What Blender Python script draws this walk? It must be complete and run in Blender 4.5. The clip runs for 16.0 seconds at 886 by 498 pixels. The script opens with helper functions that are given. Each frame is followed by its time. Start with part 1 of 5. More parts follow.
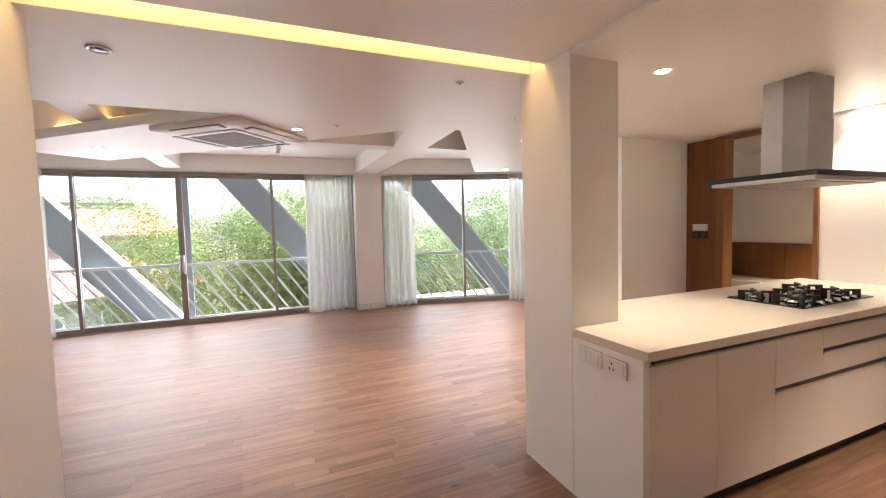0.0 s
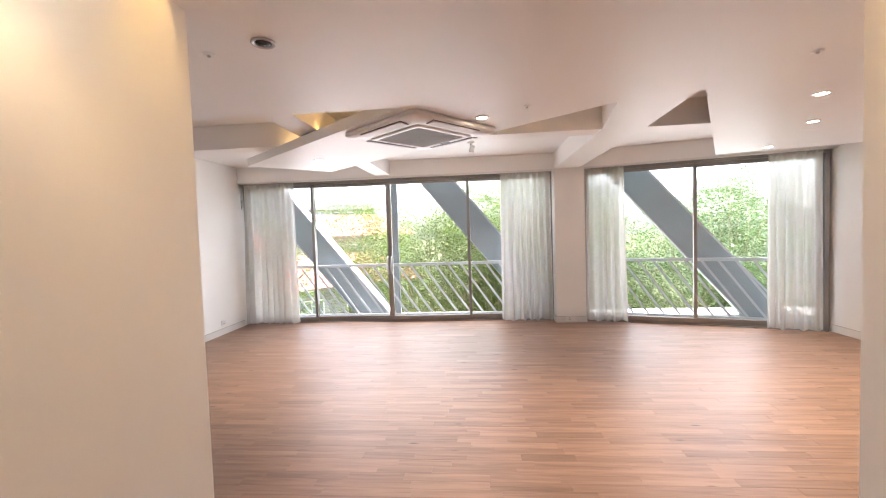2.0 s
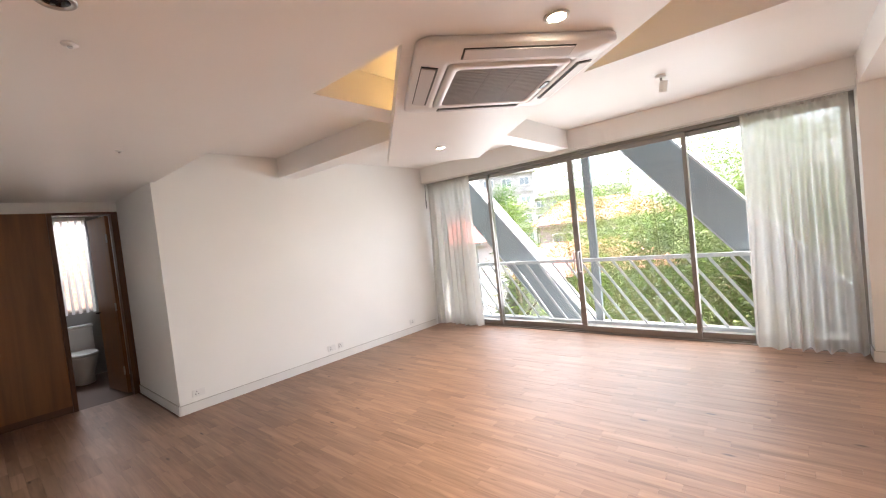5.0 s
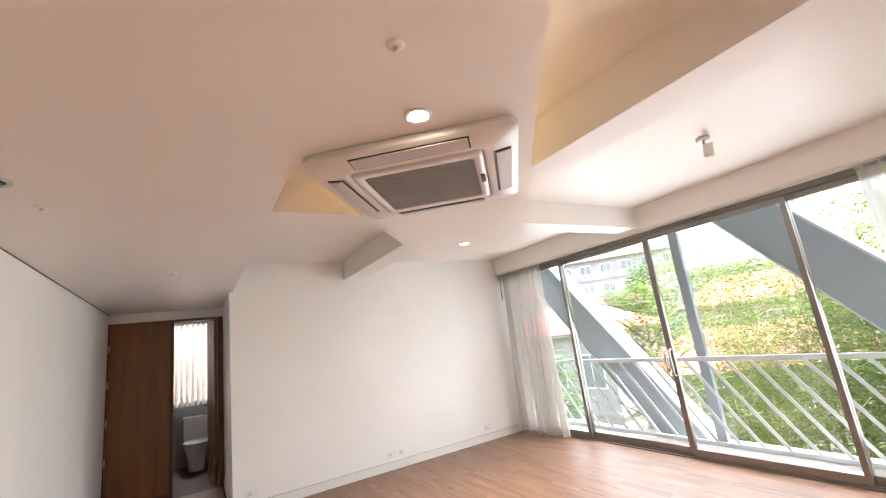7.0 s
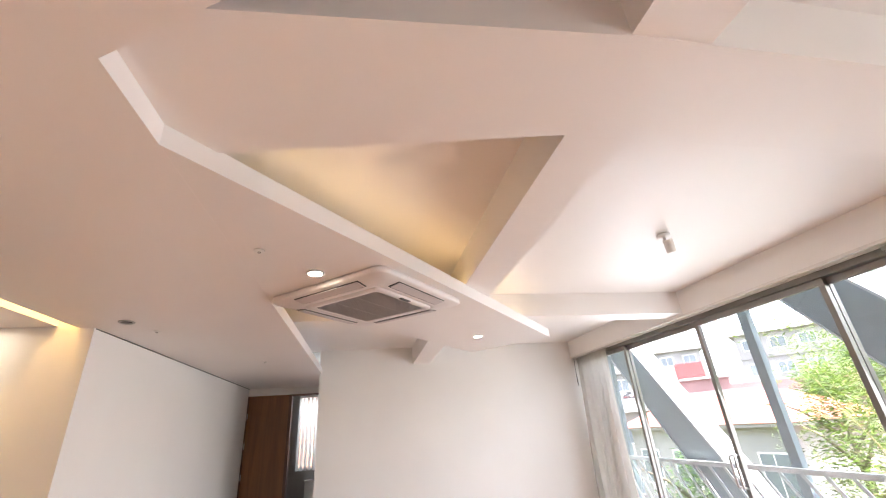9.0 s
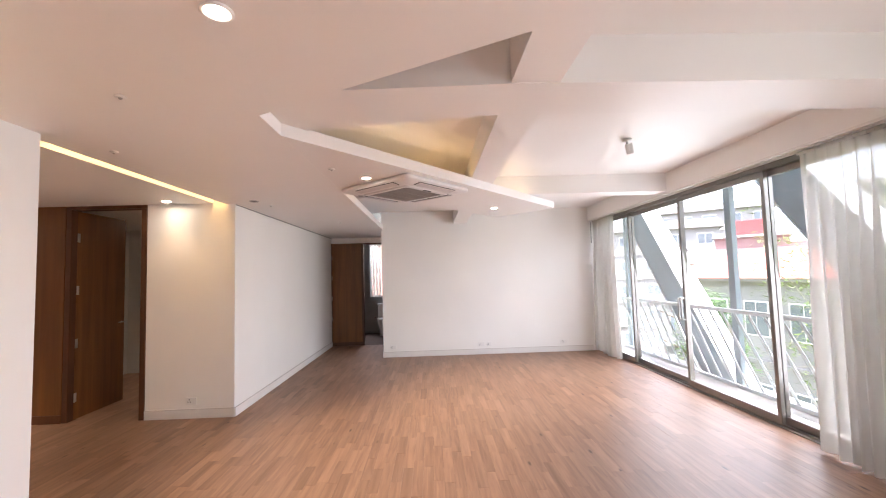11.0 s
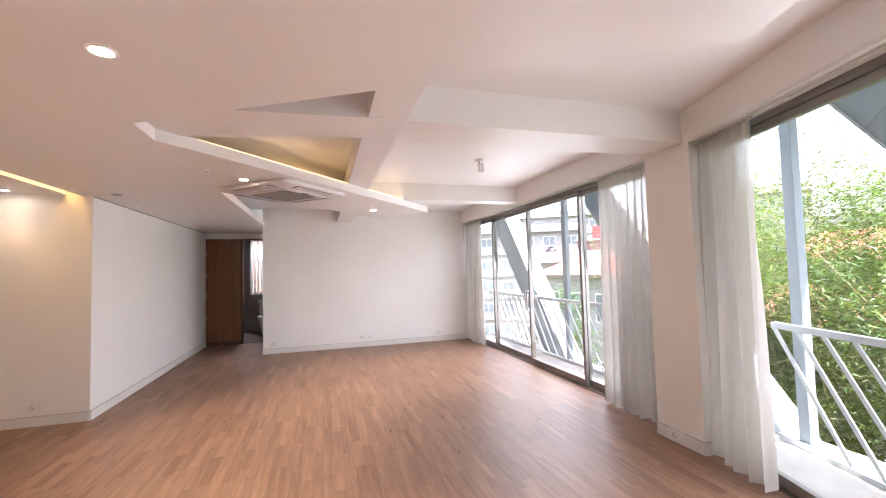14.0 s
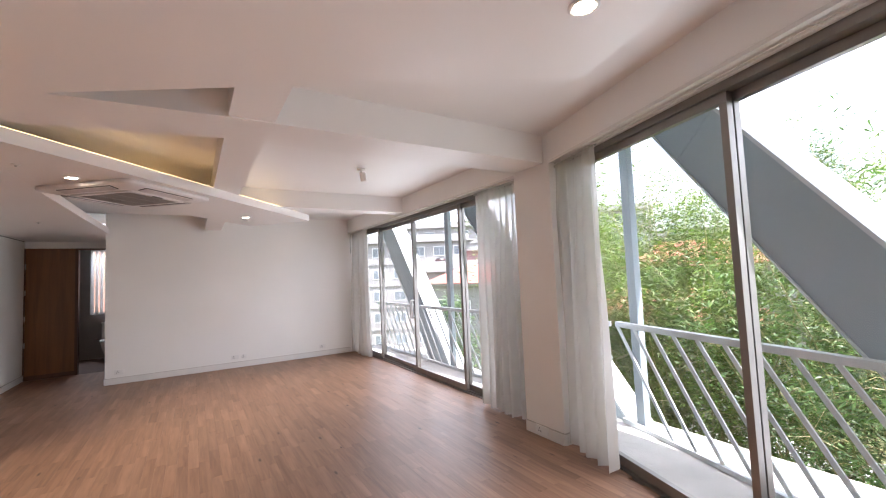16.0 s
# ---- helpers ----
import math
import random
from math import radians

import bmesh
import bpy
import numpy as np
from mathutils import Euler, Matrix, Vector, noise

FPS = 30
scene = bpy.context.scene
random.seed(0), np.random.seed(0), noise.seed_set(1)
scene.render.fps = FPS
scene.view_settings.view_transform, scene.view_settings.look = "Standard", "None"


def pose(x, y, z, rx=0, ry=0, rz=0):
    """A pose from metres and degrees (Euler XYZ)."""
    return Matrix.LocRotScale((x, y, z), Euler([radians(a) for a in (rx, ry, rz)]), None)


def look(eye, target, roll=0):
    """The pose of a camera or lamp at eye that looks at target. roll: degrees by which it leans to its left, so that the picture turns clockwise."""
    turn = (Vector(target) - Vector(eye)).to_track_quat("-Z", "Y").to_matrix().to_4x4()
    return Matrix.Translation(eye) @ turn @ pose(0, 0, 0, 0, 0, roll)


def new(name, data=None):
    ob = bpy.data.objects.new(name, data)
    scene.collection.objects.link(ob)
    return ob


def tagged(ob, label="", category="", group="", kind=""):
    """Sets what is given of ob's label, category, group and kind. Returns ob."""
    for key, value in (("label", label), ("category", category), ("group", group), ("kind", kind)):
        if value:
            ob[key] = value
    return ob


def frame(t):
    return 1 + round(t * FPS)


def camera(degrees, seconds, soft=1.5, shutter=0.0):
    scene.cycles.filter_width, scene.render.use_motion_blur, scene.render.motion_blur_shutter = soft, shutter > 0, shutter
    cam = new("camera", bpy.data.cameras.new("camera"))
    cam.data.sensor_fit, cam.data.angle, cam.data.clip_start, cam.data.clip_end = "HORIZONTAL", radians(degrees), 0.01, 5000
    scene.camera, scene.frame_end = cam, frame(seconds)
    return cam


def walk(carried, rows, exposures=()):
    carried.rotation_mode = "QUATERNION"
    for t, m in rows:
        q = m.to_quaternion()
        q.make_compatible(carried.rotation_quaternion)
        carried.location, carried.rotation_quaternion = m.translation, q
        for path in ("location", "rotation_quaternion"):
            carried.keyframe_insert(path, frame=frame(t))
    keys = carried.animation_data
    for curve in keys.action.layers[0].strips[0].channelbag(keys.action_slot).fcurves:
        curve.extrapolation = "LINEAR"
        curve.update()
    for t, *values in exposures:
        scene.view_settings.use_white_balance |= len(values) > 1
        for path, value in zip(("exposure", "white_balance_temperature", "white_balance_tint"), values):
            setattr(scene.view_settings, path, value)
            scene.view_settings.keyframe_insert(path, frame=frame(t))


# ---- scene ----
cam = camera(94.5, 16.0, soft=1.1)
PATH = [
    (0, (-4.597, 4.732, 1.501), (-2.754, 3.962, 1.385), -1.5),
    (0.5, (-4.558, 4.668, 1.512), (-2.601, 4.269, 1.404), -1.6),
    (1, (-4.429, 4.635, 1.518), (-2.435, 4.515, 1.42), -1.5),
    (1.5, (-4.13, 4.607, 1.538), (-2.133, 4.646, 1.451), -1.6),
    (2, (-3.882, 4.535, 1.533), (-1.891, 4.709, 1.445), -1.9),
    (2.5, (-3.641, 4.4, 1.51), (-1.673, 4.747, 1.427), -2.4),
    (3, (-3.411, 4.318, 1.497), (-1.488, 4.862, 1.42), -3.2),
    (3.5, (-3.166, 4.253, 1.503), (-1.317, 5.014, 1.442), -3.9),
    (4, (-2.951, 4.096, 1.484), (-1.209, 5.076, 1.413), -4.4),
    (4.2, (-2.814, 4.024, 1.52), (-1.117, 5.08, 1.432), -4.7),
    (6.3, (-1.845, 3.503, 1.56), (-0.645, 5.098, 1.686), -6.9),
    (6.5, (-1.742, 3.447, 1.548), (-0.584, 5.065, 1.748), -7.1),
    (7, (-1.436, 3.279, 1.562), (-0.402, 4.939, 1.98), -7.4),
    (7.5, (-1.171, 2.998, 1.565), (-0.285, 4.68, 2.187), -8.7),
    (8, (-0.918, 2.773, 1.541), (-0.198, 4.452, 2.354), -9.8),
    (8.2, (-0.8, 2.679, 1.536), (-0.158, 4.375, 2.379), -8.7),
    (10.3, (-0.202, 1.342, 1.522), (-0.09, 3.297, 1.926), -1.7),
    (10.5, (-0.196, 1.204, 1.522), (-0.098, 3.177, 1.833), -1.7),
    (11, (-0.164, 0.878, 1.505), (-0.106, 2.873, 1.63), -1.7),
    (11.5, (-0.085, 0.596, 1.496), (-0.055, 2.596, 1.468), -1.6),
    (12, (-0.048, 0.425, 1.486), (-0.034, 2.421, 1.368), -1.3),
    (12.5, (-0.071, 0.379, 1.485), (-0.04, 2.376, 1.388), -1.3),
    (13, (-0.074, 0.351, 1.493), (0.044, 2.347, 1.498), -1.3),
    (13.5, (-0.046, 0.333, 1.497), (0.255, 2.308, 1.575), -1.4),
    (14, (-0.022, 0.311, 1.493), (0.543, 2.227, 1.59), -1.6),
    (14.5, (0.022, 0.301, 1.495), (0.859, 2.114, 1.594), -1.6),
    (15, (0.05, 0.295, 1.497), (1.105, 1.991, 1.593), -1.7),
    (15.5, (0.077, 0.272, 1.504), (1.221, 1.91, 1.594), -1.9),
    (16, (0.089, 0.291, 1.5), (1.131, 1.994, 1.625), -2.5),
]
walk(cam, [(t, look(eye, target, roll)) for t, eye, target, roll in PATH],
     exposures=[(0.0, 3.3, 6050, 14), (1.5, 3.4, 6050, 14), (3.0, 3.5, 6200, 12), (4.2, 3.5, 6250, 12), (7.0, 3.55, 6250, 11), (11.0, 3.5, 6050, 16), (13.0, 3.45, 6050, 16), (14.5, 3.25, 6050, 17), (15.5, 3.0, 6000, 16), (16.0, 2.9, 6000, 16)])

# ---- world, sun, exposure ----
SUN_EL, SUN_AZ = 66.0, 158.0      # degrees; azimuth from +y towards +x
world = bpy.data.worlds.new("sky")
scene.world = world
world.use_nodes = True
wn = world.node_tree.nodes
sky = wn.new("ShaderNodeTexSky")
sky.sky_type = "NISHITA"
sky.sun_disc = False
sky.sun_elevation, sky.sun_rotation = radians(SUN_EL), radians(SUN_AZ)
sky.dust_density = 3.0
wn["Background"].inputs[1].default_value = 0.13
haze = wn.new("ShaderNodeHueSaturation")      # thin bright cloud takes most of the blue out
haze.inputs["Saturation"].default_value, haze.inputs["Value"].default_value = 0.4, 1.0
world.node_tree.links.new(sky.outputs[0], haze.inputs["Color"])
world.node_tree.links.new(haze.outputs[0], wn["Background"].inputs[0])


def lamp(name, kind, energy, color, m, **kw):
    d = bpy.data.lights.new(name, kind)
    d.energy, d.color = energy, color
    for k in kw:
        if k == "size":
            d.size = kw[k]
        elif k == "size_y":
            d.shape, d.size_y = "RECTANGLE", kw[k]
        elif k == "angle":
            d.angle = radians(kw[k])
        elif k == "spot":
            d.spot_size, d.spot_blend = radians(kw[k]), 0.7
        elif k == "spread":
            d.spread = radians(kw[k])
        elif k == "radius":
            d.shadow_soft_size = kw[k]
    ob = new(name, d)
    ob.matrix_world = m
    return ob


_sd = Vector((math.sin(radians(SUN_AZ)) * math.cos(radians(SUN_EL)), math.cos(radians(SUN_AZ)) * math.cos(radians(SUN_EL)), math.sin(radians(SUN_EL))))
lamp("sun", "SUN", 2.8, (1.0, 0.95, 0.88), look(_sd * 50, (0, 0, 0)), angle=0.5)

# area lamps added at the windows to stand in for the sky's light
lamp("sky_light_long", "AREA", 7.1, (0.98, 0.985, 1.0), look((3.15, 5.9, 1.25), (0.0, 5.9, 0.55)), size=3.4, size_y=2.0)
lamp("sky_light_turned", "AREA", 2.9, (0.98, 0.985, 1.0), pose(3.01, 2.85, 0, 0, 0, -17) @ look((0.09, -1.53, 1.25), (-3.0, -1.53, 0.55)), size=1.85, size_y=2.0)
lamp("sky_light_bath", "AREA", 7, (0.93, 0.96, 1.0), look((-1.47, 12.45, 2.55), (-1.47, 11.5, 0.9)), size=0.6, size_y=0.3)


# ---- materials ----
def mat(name, color, rough=0.6, metal=0.0, vary=0.06, scale=3.0, bump=0.0, bump_scale=120.0, spec=0.5, island=False):
    """A plain surface with stains at one scale and grain at another."""
    m = bpy.data.materials.new(name)
    m.use_nodes = True
    nt, n = m.node_tree, m.node_tree.nodes
    b = n["Principled BSDF"]
    b.inputs["Roughness"].default_value, b.inputs["Metallic"].default_value = rough, metal
    b.inputs["Specular IOR Level"].default_value = spec
    co = n.new("ShaderNodeTexCoord")
    big, fine = n.new("ShaderNodeTexNoise"), n.new("ShaderNodeTexNoise")
    big.inputs["Scale"].default_value, fine.inputs["Scale"].default_value = scale, bump_scale
    big.inputs["Detail"].default_value = 4
    for t in (big, fine):
        nt.links.new(co.outputs["Object"], t.inputs["Vector"])
    ramp = n.new("ShaderNodeMapRange")
    ramp.inputs["From Min"].default_value, ramp.inputs["From Max"].default_value = 0.3, 0.7
    ramp.inputs["To Min"].default_value, ramp.inputs["To Max"].default_value = 1 - vary, 1 + vary
    nt.links.new(big.outputs["Fac"], ramp.inputs["Value"])
    mul = n.new("ShaderNodeMix")
    mul.data_type, mul.blend_type = "RGBA", "MULTIPLY"
    mul.inputs["Factor"].default_value = 1.0
    mul.inputs["A"].default_value = (*color, 1)
    nt.links.new(ramp.outputs[0], mul.inputs["B"])
    nt.links.new(mul.outputs["Result"], b.inputs["Base Color"])
    rr = n.new("ShaderNodeMapRange")
    rr.inputs["To Min"].default_value, rr.inputs["To Max"].default_value = max(0.02, rough - 0.06), min(1, rough + 0.06)
    nt.links.new(fine.outputs["Fac"], rr.inputs["Value"])
    nt.links.new(rr.outputs[0], b.inputs["Roughness"])
    if bump:
        bp = n.new("ShaderNodeBump")
        bp.inputs["Strength"].default_value, bp.inputs["Distance"].default_value = bump, 0.004
        nt.links.new(fine.outputs["Fac"], bp.inputs["Height"])
        nt.links.new(bp.outputs[0], b.inputs["Normal"])
    return m


def wood(name, dark, light, rough=0.4, axis=2, grain=28.0, rand=0.25, spec=0.5, stretch=0.06, knots=0.0):
    """Grain along one axis (0 x, 1 y, 2 z), each piece a shade of its own."""
    m = bpy.data.materials.new(name)
    m.use_nodes = True
    nt, n = m.node_tree, m.node_tree.nodes
    b = n["Principled BSDF"]
    b.inputs["Specular IOR Level"].default_value = spec
    co, info = n.new("ShaderNodeTexCoord"), n.new("ShaderNodeObjectInfo")
    geo = n.new("ShaderNodeNewGeometry")
    add = n.new("ShaderNodeMath")
    nt.links.new(info.outputs["Random"], add.inputs[0])
    nt.links.new(geo.outputs["Random Per Island"], add.inputs[1])
    shift = n.new("ShaderNodeVectorMath")
    shift.operation = "SCALE"
    shift.inputs[0].default_value = (7.3, 11.1, 5.7)
    nt.links.new(add.outputs[0], shift.inputs["Scale"])
    mp = n.new("ShaderNodeMapping")
    s = [1.0, 1.0, 1.0]
    s[axis] = stretch
    mp.inputs["Scale"].default_value = s
    nt.links.new(co.outputs["Object"], mp.inputs["Vector"])
    va = n.new("ShaderNodeVectorMath")
    nt.links.new(mp.outputs[0], va.inputs[0])
    nt.links.new(shift.outputs[0], va.inputs[1])
    g, streak = n.new("ShaderNodeTexNoise"), n.new("ShaderNodeTexNoise")
    g.inputs["Scale"].default_value, g.inputs["Detail"].default_value, g.inputs["Distortion"].default_value = grain, 6, 0.6
    streak.inputs["Scale"].default_value, streak.inputs["Detail"].default_value = grain * 0.22, 3
    for t in (g, streak):
        nt.links.new(va.outputs[0], t.inputs["Vector"])
    ramp = n.new("ShaderNodeValToRGB")
    ramp.color_ramp.elements[0].position, ramp.color_ramp.elements[0].color = 0.3, (*dark, 1)
    ramp.color_ramp.elements[1].position, ramp.color_ramp.elements[1].color = 0.68, (*light, 1)
    mixf = n.new("ShaderNodeMath")
    mixf.operation = "MULTIPLY_ADD"
    mixf.inputs[1].default_value = 0.55
    half = n.new("ShaderNodeMath")
    half.operation = "MULTIPLY"
    half.inputs[1].default_value = 0.45
    nt.links.new(streak.outputs["Fac"], half.inputs[0])
    nt.links.new(g.outputs["Fac"], mixf.inputs[0])
    nt.links.new(half.outputs[0], mixf.inputs[2])
    nt.links.new(mixf.outputs[0], ramp.inputs[0])
    frac = n.new("ShaderNodeMath")
    frac.operation = "FRACT"
    nt.links.new(add.outputs[0], frac.inputs[0])
    val = n.new("ShaderNodeMapRange")
    val.inputs["To Min"].default_value, val.inputs["To Max"].default_value = 1 - rand, 1 + rand
    nt.links.new(frac.outputs[0], val.inputs["Value"])
    mul = n.new("ShaderNodeMix")
    mul.data_type, mul.blend_type = "RGBA", "MULTIPLY"
    mul.inputs["Factor"].default_value = 1.0
    nt.links.new(ramp.outputs[0], mul.inputs["A"])
    nt.links.new(val.outputs[0], mul.inputs["B"])
    src = mul.outputs["Result"]
    if knots:
        kmap, vor, kr, km = n.new("ShaderNodeMapping"), n.new("ShaderNodeTexVoronoi"), n.new("ShaderNodeMapRange"), n.new("ShaderNodeMix")
        ks = [knots, knots, knots]
        ks[axis] = knots * 0.3
        kmap.inputs["Scale"].default_value = ks
        nt.links.new(co.outputs["Object"], kmap.inputs["Vector"])
        kadd = n.new("ShaderNodeVectorMath")
        nt.links.new(kmap.outputs[0], kadd.inputs[0])
        nt.links.new(shift.outputs[0], kadd.inputs[1])
        nt.links.new(kadd.outputs[0], vor.inputs["Vector"])
        vor.inputs["Scale"].default_value = 1.0
        kr.inputs["From Min"].default_value, kr.inputs["From Max"].default_value = 0.035, 0.10
        kr.inputs["To Min"].default_value, kr.inputs["To Max"].default_value = 0.3, 1.0
        nt.links.new(vor.outputs["Distance"], kr.inputs["Value"])
        km.data_type, km.blend_type = "RGBA", "MULTIPLY"
        km.inputs["Factor"].default_value = 1.0
        nt.links.new(src, km.inputs["A"])
        nt.links.new(kr.outputs[0], km.inputs["B"])
        src = km.outputs["Result"]
    nt.links.new(src, b.inputs["Base Color"])
    rr = n.new("ShaderNodeMapRange")
    rr.inputs["To Min"].default_value, rr.inputs["To Max"].default_value = rough - 0.07, rough + 0.09
    nt.links.new(g.outputs["Fac"], rr.inputs["Value"])
    nt.links.new(rr.outputs[0], b.inputs["Roughness"])
    bp = n.new("ShaderNodeBump")
    bp.inputs["Strength"].default_value, bp.inputs["Distance"].default_value = 0.12, 0.002
    nt.links.new(g.outputs["Fac"], bp.inputs["Height"])
    nt.links.new(bp.outputs[0], b.inputs["Normal"])
    return m


def glow(name, color, strength):
    m = bpy.data.materials.new(name)
    m.use_nodes = True
    b = m.node_tree.nodes["Principled BSDF"]
    b.inputs["Base Color"].default_value = (0.9, 0.9, 0.9, 1)
    b.inputs["Emission Color"].default_value = (*color, 1)
    b.inputs["Emission Strength"].default_value = strength
    return m


def glass(name, tint=(1, 1, 1)):
    """Thin clear pane: seen through, with the gloss that its angle gives."""
    m = bpy.data.materials.new(name)
    m.use_nodes = True
    nt, n = m.node_tree, m.node_tree.nodes
    n.remove(n["Principled BSDF"])
    tp, gl, fr, mx = n.new("ShaderNodeBsdfTransparent"), n.new("ShaderNodeBsdfGlossy"), n.new("ShaderNodeLayerWeight"), n.new("ShaderNodeMixShader")
    pw = n.new("ShaderNodeMath")
    pw.operation, pw.inputs[1].default_value = "POWER", 4.0
    sc = n.new("ShaderNodeMath")
    sc.operation, sc.inputs[1].default_value, sc.inputs[2].default_value = "MULTIPLY_ADD", 0.6, 0.025
    tp.inputs[0].default_value = (*tint, 1)
    gl.inputs["Roughness"].default_value = 0.01
    nt.links.new(fr.outputs["Facing"], pw.inputs[0])
    nt.links.new(pw.outputs[0], sc.inputs[0])
    nt.links.new(sc.outputs[0], mx.inputs[0])
    nt.links.new(tp.outputs[0], mx.inputs[1])
    nt.links.new(gl.outputs[0], mx.inputs[2])
    nt.links.new(mx.outputs[0], n["Material Output"].inputs[0])
    return m


def sheer(name, color, through_share):
    """Thin woven cloth that lets light through."""
    m = bpy.data.materials.new(name)
    m.use_nodes = True
    nt, n = m.node_tree, m.node_tree.nodes
    out = n["Material Output"]
    n.remove(n["Principled BSDF"])
    d, tl, tp = n.new("ShaderNodeBsdfDiffuse"), n.new("ShaderNodeBsdfTranslucent"), n.new("ShaderNodeBsdfTransparent")
    for s in (d, tl):
        s.inputs[0].default_value = (*color, 1)
    a, c = n.new("ShaderNodeMixShader"), n.new("ShaderNodeMixShader")
    a.inputs[0].default_value = 0.42
    co, w = n.new("ShaderNodeTexCoord"), n.new("ShaderNodeTexNoise")
    w.inputs["Scale"].default_value = 9.0
    nt.links.new(co.outputs["Object"], w.inputs["Vector"])
    r = n.new("ShaderNodeMapRange")
    r.inputs["To Min"].default_value, r.inputs["To Max"].default_value = through_share - 0.06, through_share + 0.06
    nt.links.new(w.outputs["Fac"], r.inputs["Value"])
    nt.links.new(r.outputs[0], c.inputs[0])
    nt.links.new(d.outputs[0], a.inputs[1])
    nt.links.new(tl.outputs[0], a.inputs[2])
    nt.links.new(a.outputs[0], c.inputs[1])
    nt.links.new(tp.outputs[0], c.inputs[2])
    nt.links.new(c.outputs[0], out.inputs[0])
    return m


M_WALL = mat("white_wall_paint", (0.87, 0.858, 0.83), 0.55, vary=0.02, scale=1.2, bump=0.12, bump_scale=220)
M_CEIL = mat("ceiling_paint", (0.85, 0.82, 0.795), 0.45, vary=0.02, scale=0.8, bump=0.06, bump_scale=200)
M_BASE = mat("skirting_paint", (0.78, 0.76, 0.73), 0.4, vary=0.03)
M_FLOOR = wood("laminate_oak", (0.165, 0.088, 0.053), (0.36, 0.215, 0.14), 0.43, axis=1, grain=34, rand=0.13, stretch=0.07, knots=7.0, spec=0.42)
M_SUBFLOOR = mat("plank_joint", (0.10, 0.05, 0.03), 0.7)
M_TEAK = wood("teak_veneer", (0.120, 0.046, 0.012), (0.235, 0.098, 0.026), 0.35, axis=2, grain=16, rand=0.06)
M_TEAKD = wood("dark_teak", (0.055, 0.02, 0.008), (0.12, 0.045, 0.015), 0.4, axis=2, grain=16, rand=0.06)
M_ALU = mat("bronze_aluminium", (0.30, 0.28, 0.26), 0.38, 0.8, vary=0.05, scale=6)
M_STEEL = mat("brushed_steel", (0.52, 0.51, 0.50), 0.32, 1.0, vary=0.05, scale=10)
M_CHROME = mat("chrome", (0.75, 0.75, 0.75), 0.12, 1.0)
M_BLUE = mat("grey_blue_steel_paint", (0.33, 0.39, 0.43), 0.5, vary=0.05, scale=1.5, bump=0.05)
M_RAIL = mat("pale_railing_paint", (0.58, 0.62, 0.64), 0.5, vary=0.04, scale=4)
M_CONC = mat("balcony_concrete", (0.46, 0.445, 0.42), 0.8, vary=0.12, scale=3, bump=0.3, bump_scale=80)
M_GLASS = glass("clear_glass")
def leafy(name, color, vary):
    """Blades that shine and let light through, with shades from leaf to leaf."""
    m = mat(name, color, 0.5, vary=vary, scale=0.9)
    nt, n = m.node_tree, m.node_tree.nodes
    b, out = n["Principled BSDF"], n["Material Output"]
    src = b.inputs["Base Color"].links[0].from_socket
    geo, mr, mul = n.new("ShaderNodeNewGeometry"), n.new("ShaderNodeMapRange"), n.new("ShaderNodeMix")
    mr.inputs["To Min"].default_value, mr.inputs["To Max"].default_value = 0.55, 1.5
    nt.links.new(geo.outputs["Random Per Island"], mr.inputs["Value"])
    mul.data_type, mul.blend_type = "RGBA", "MULTIPLY"
    mul.inputs["Factor"].default_value = 1.0
    nt.links.new(src, mul.inputs["A"])
    nt.links.new(mr.outputs[0], mul.inputs["B"])
    nt.links.new(mul.outputs["Result"], b.inputs["Base Color"])
    tl, mx = n.new("ShaderNodeBsdfTranslucent"), n.new("ShaderNodeMixShader")
    nt.links.new(mul.outputs["Result"], tl.inputs[0])
    mx.inputs[0].default_value = 0.44
    nt.links.new(b.outputs[0], mx.inputs[1])
    nt.links.new(tl.outputs[0], mx.inputs[2])
    nt.links.new(mx.outputs[0], out.inputs[0])
    return m


M_LEAF = leafy("bamboo_leaf", (0.098, 0.150, 0.022), 0.3)
M_LEAF2 = leafy("dark_leaf", (0.060, 0.116, 0.024), 0.3)
M_CULM = mat("dry_bamboo_culm", (0.25, 0.23, 0.095), 0.55, vary=0.25, scale=5)
M_TWIG = mat("straw_twig", (0.34, 0.30, 0.165), 0.7, vary=0.25, scale=6)
M_BARK = mat("grey_bark", (0.14, 0.11, 0.08), 0.9, vary=0.25, scale=8, bump=0.4)
M_GRASS = mat("rough_grass", (0.09, 0.10, 0.03), 0.95, vary=0.35, scale=0.4)
M_RENDER = mat("pale_house_render", (0.26, 0.25, 0.245), 0.85, vary=0.12, scale=0.7)
M_PINK = mat("faded_pink_render", (0.22, 0.13, 0.125), 0.85, vary=0.15, scale=0.9)
M_REDROOF = mat("red_roof_sheet", (0.38, 0.10, 0.07), 0.6, vary=0.15, scale=0.7)
M_TANK = mat("red_water_tank", (0.26, 0.04, 0.04), 0.5, vary=0.1)
M_DARKGL = mat("dark_window_glass", (0.14, 0.16, 0.18), 0.12, vary=0.2, scale=0.6)
M_BRICK = mat("pink_brick", (0.40, 0.20, 0.15), 0.85, vary=0.2, scale=4, bump=0.3)
M_TOP = mat("cream_quartz", (0.72, 0.67, 0.58), 0.12, vary=0.04, scale=30)
M_LACQ = mat("white_lacquer", (0.74, 0.71, 0.68), 0.14, vary=0.02)
M_BLKGL = mat("black_glass", (0.012, 0.012, 0.013), 0.05, vary=0.1)
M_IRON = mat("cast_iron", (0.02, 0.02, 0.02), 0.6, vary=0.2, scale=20)
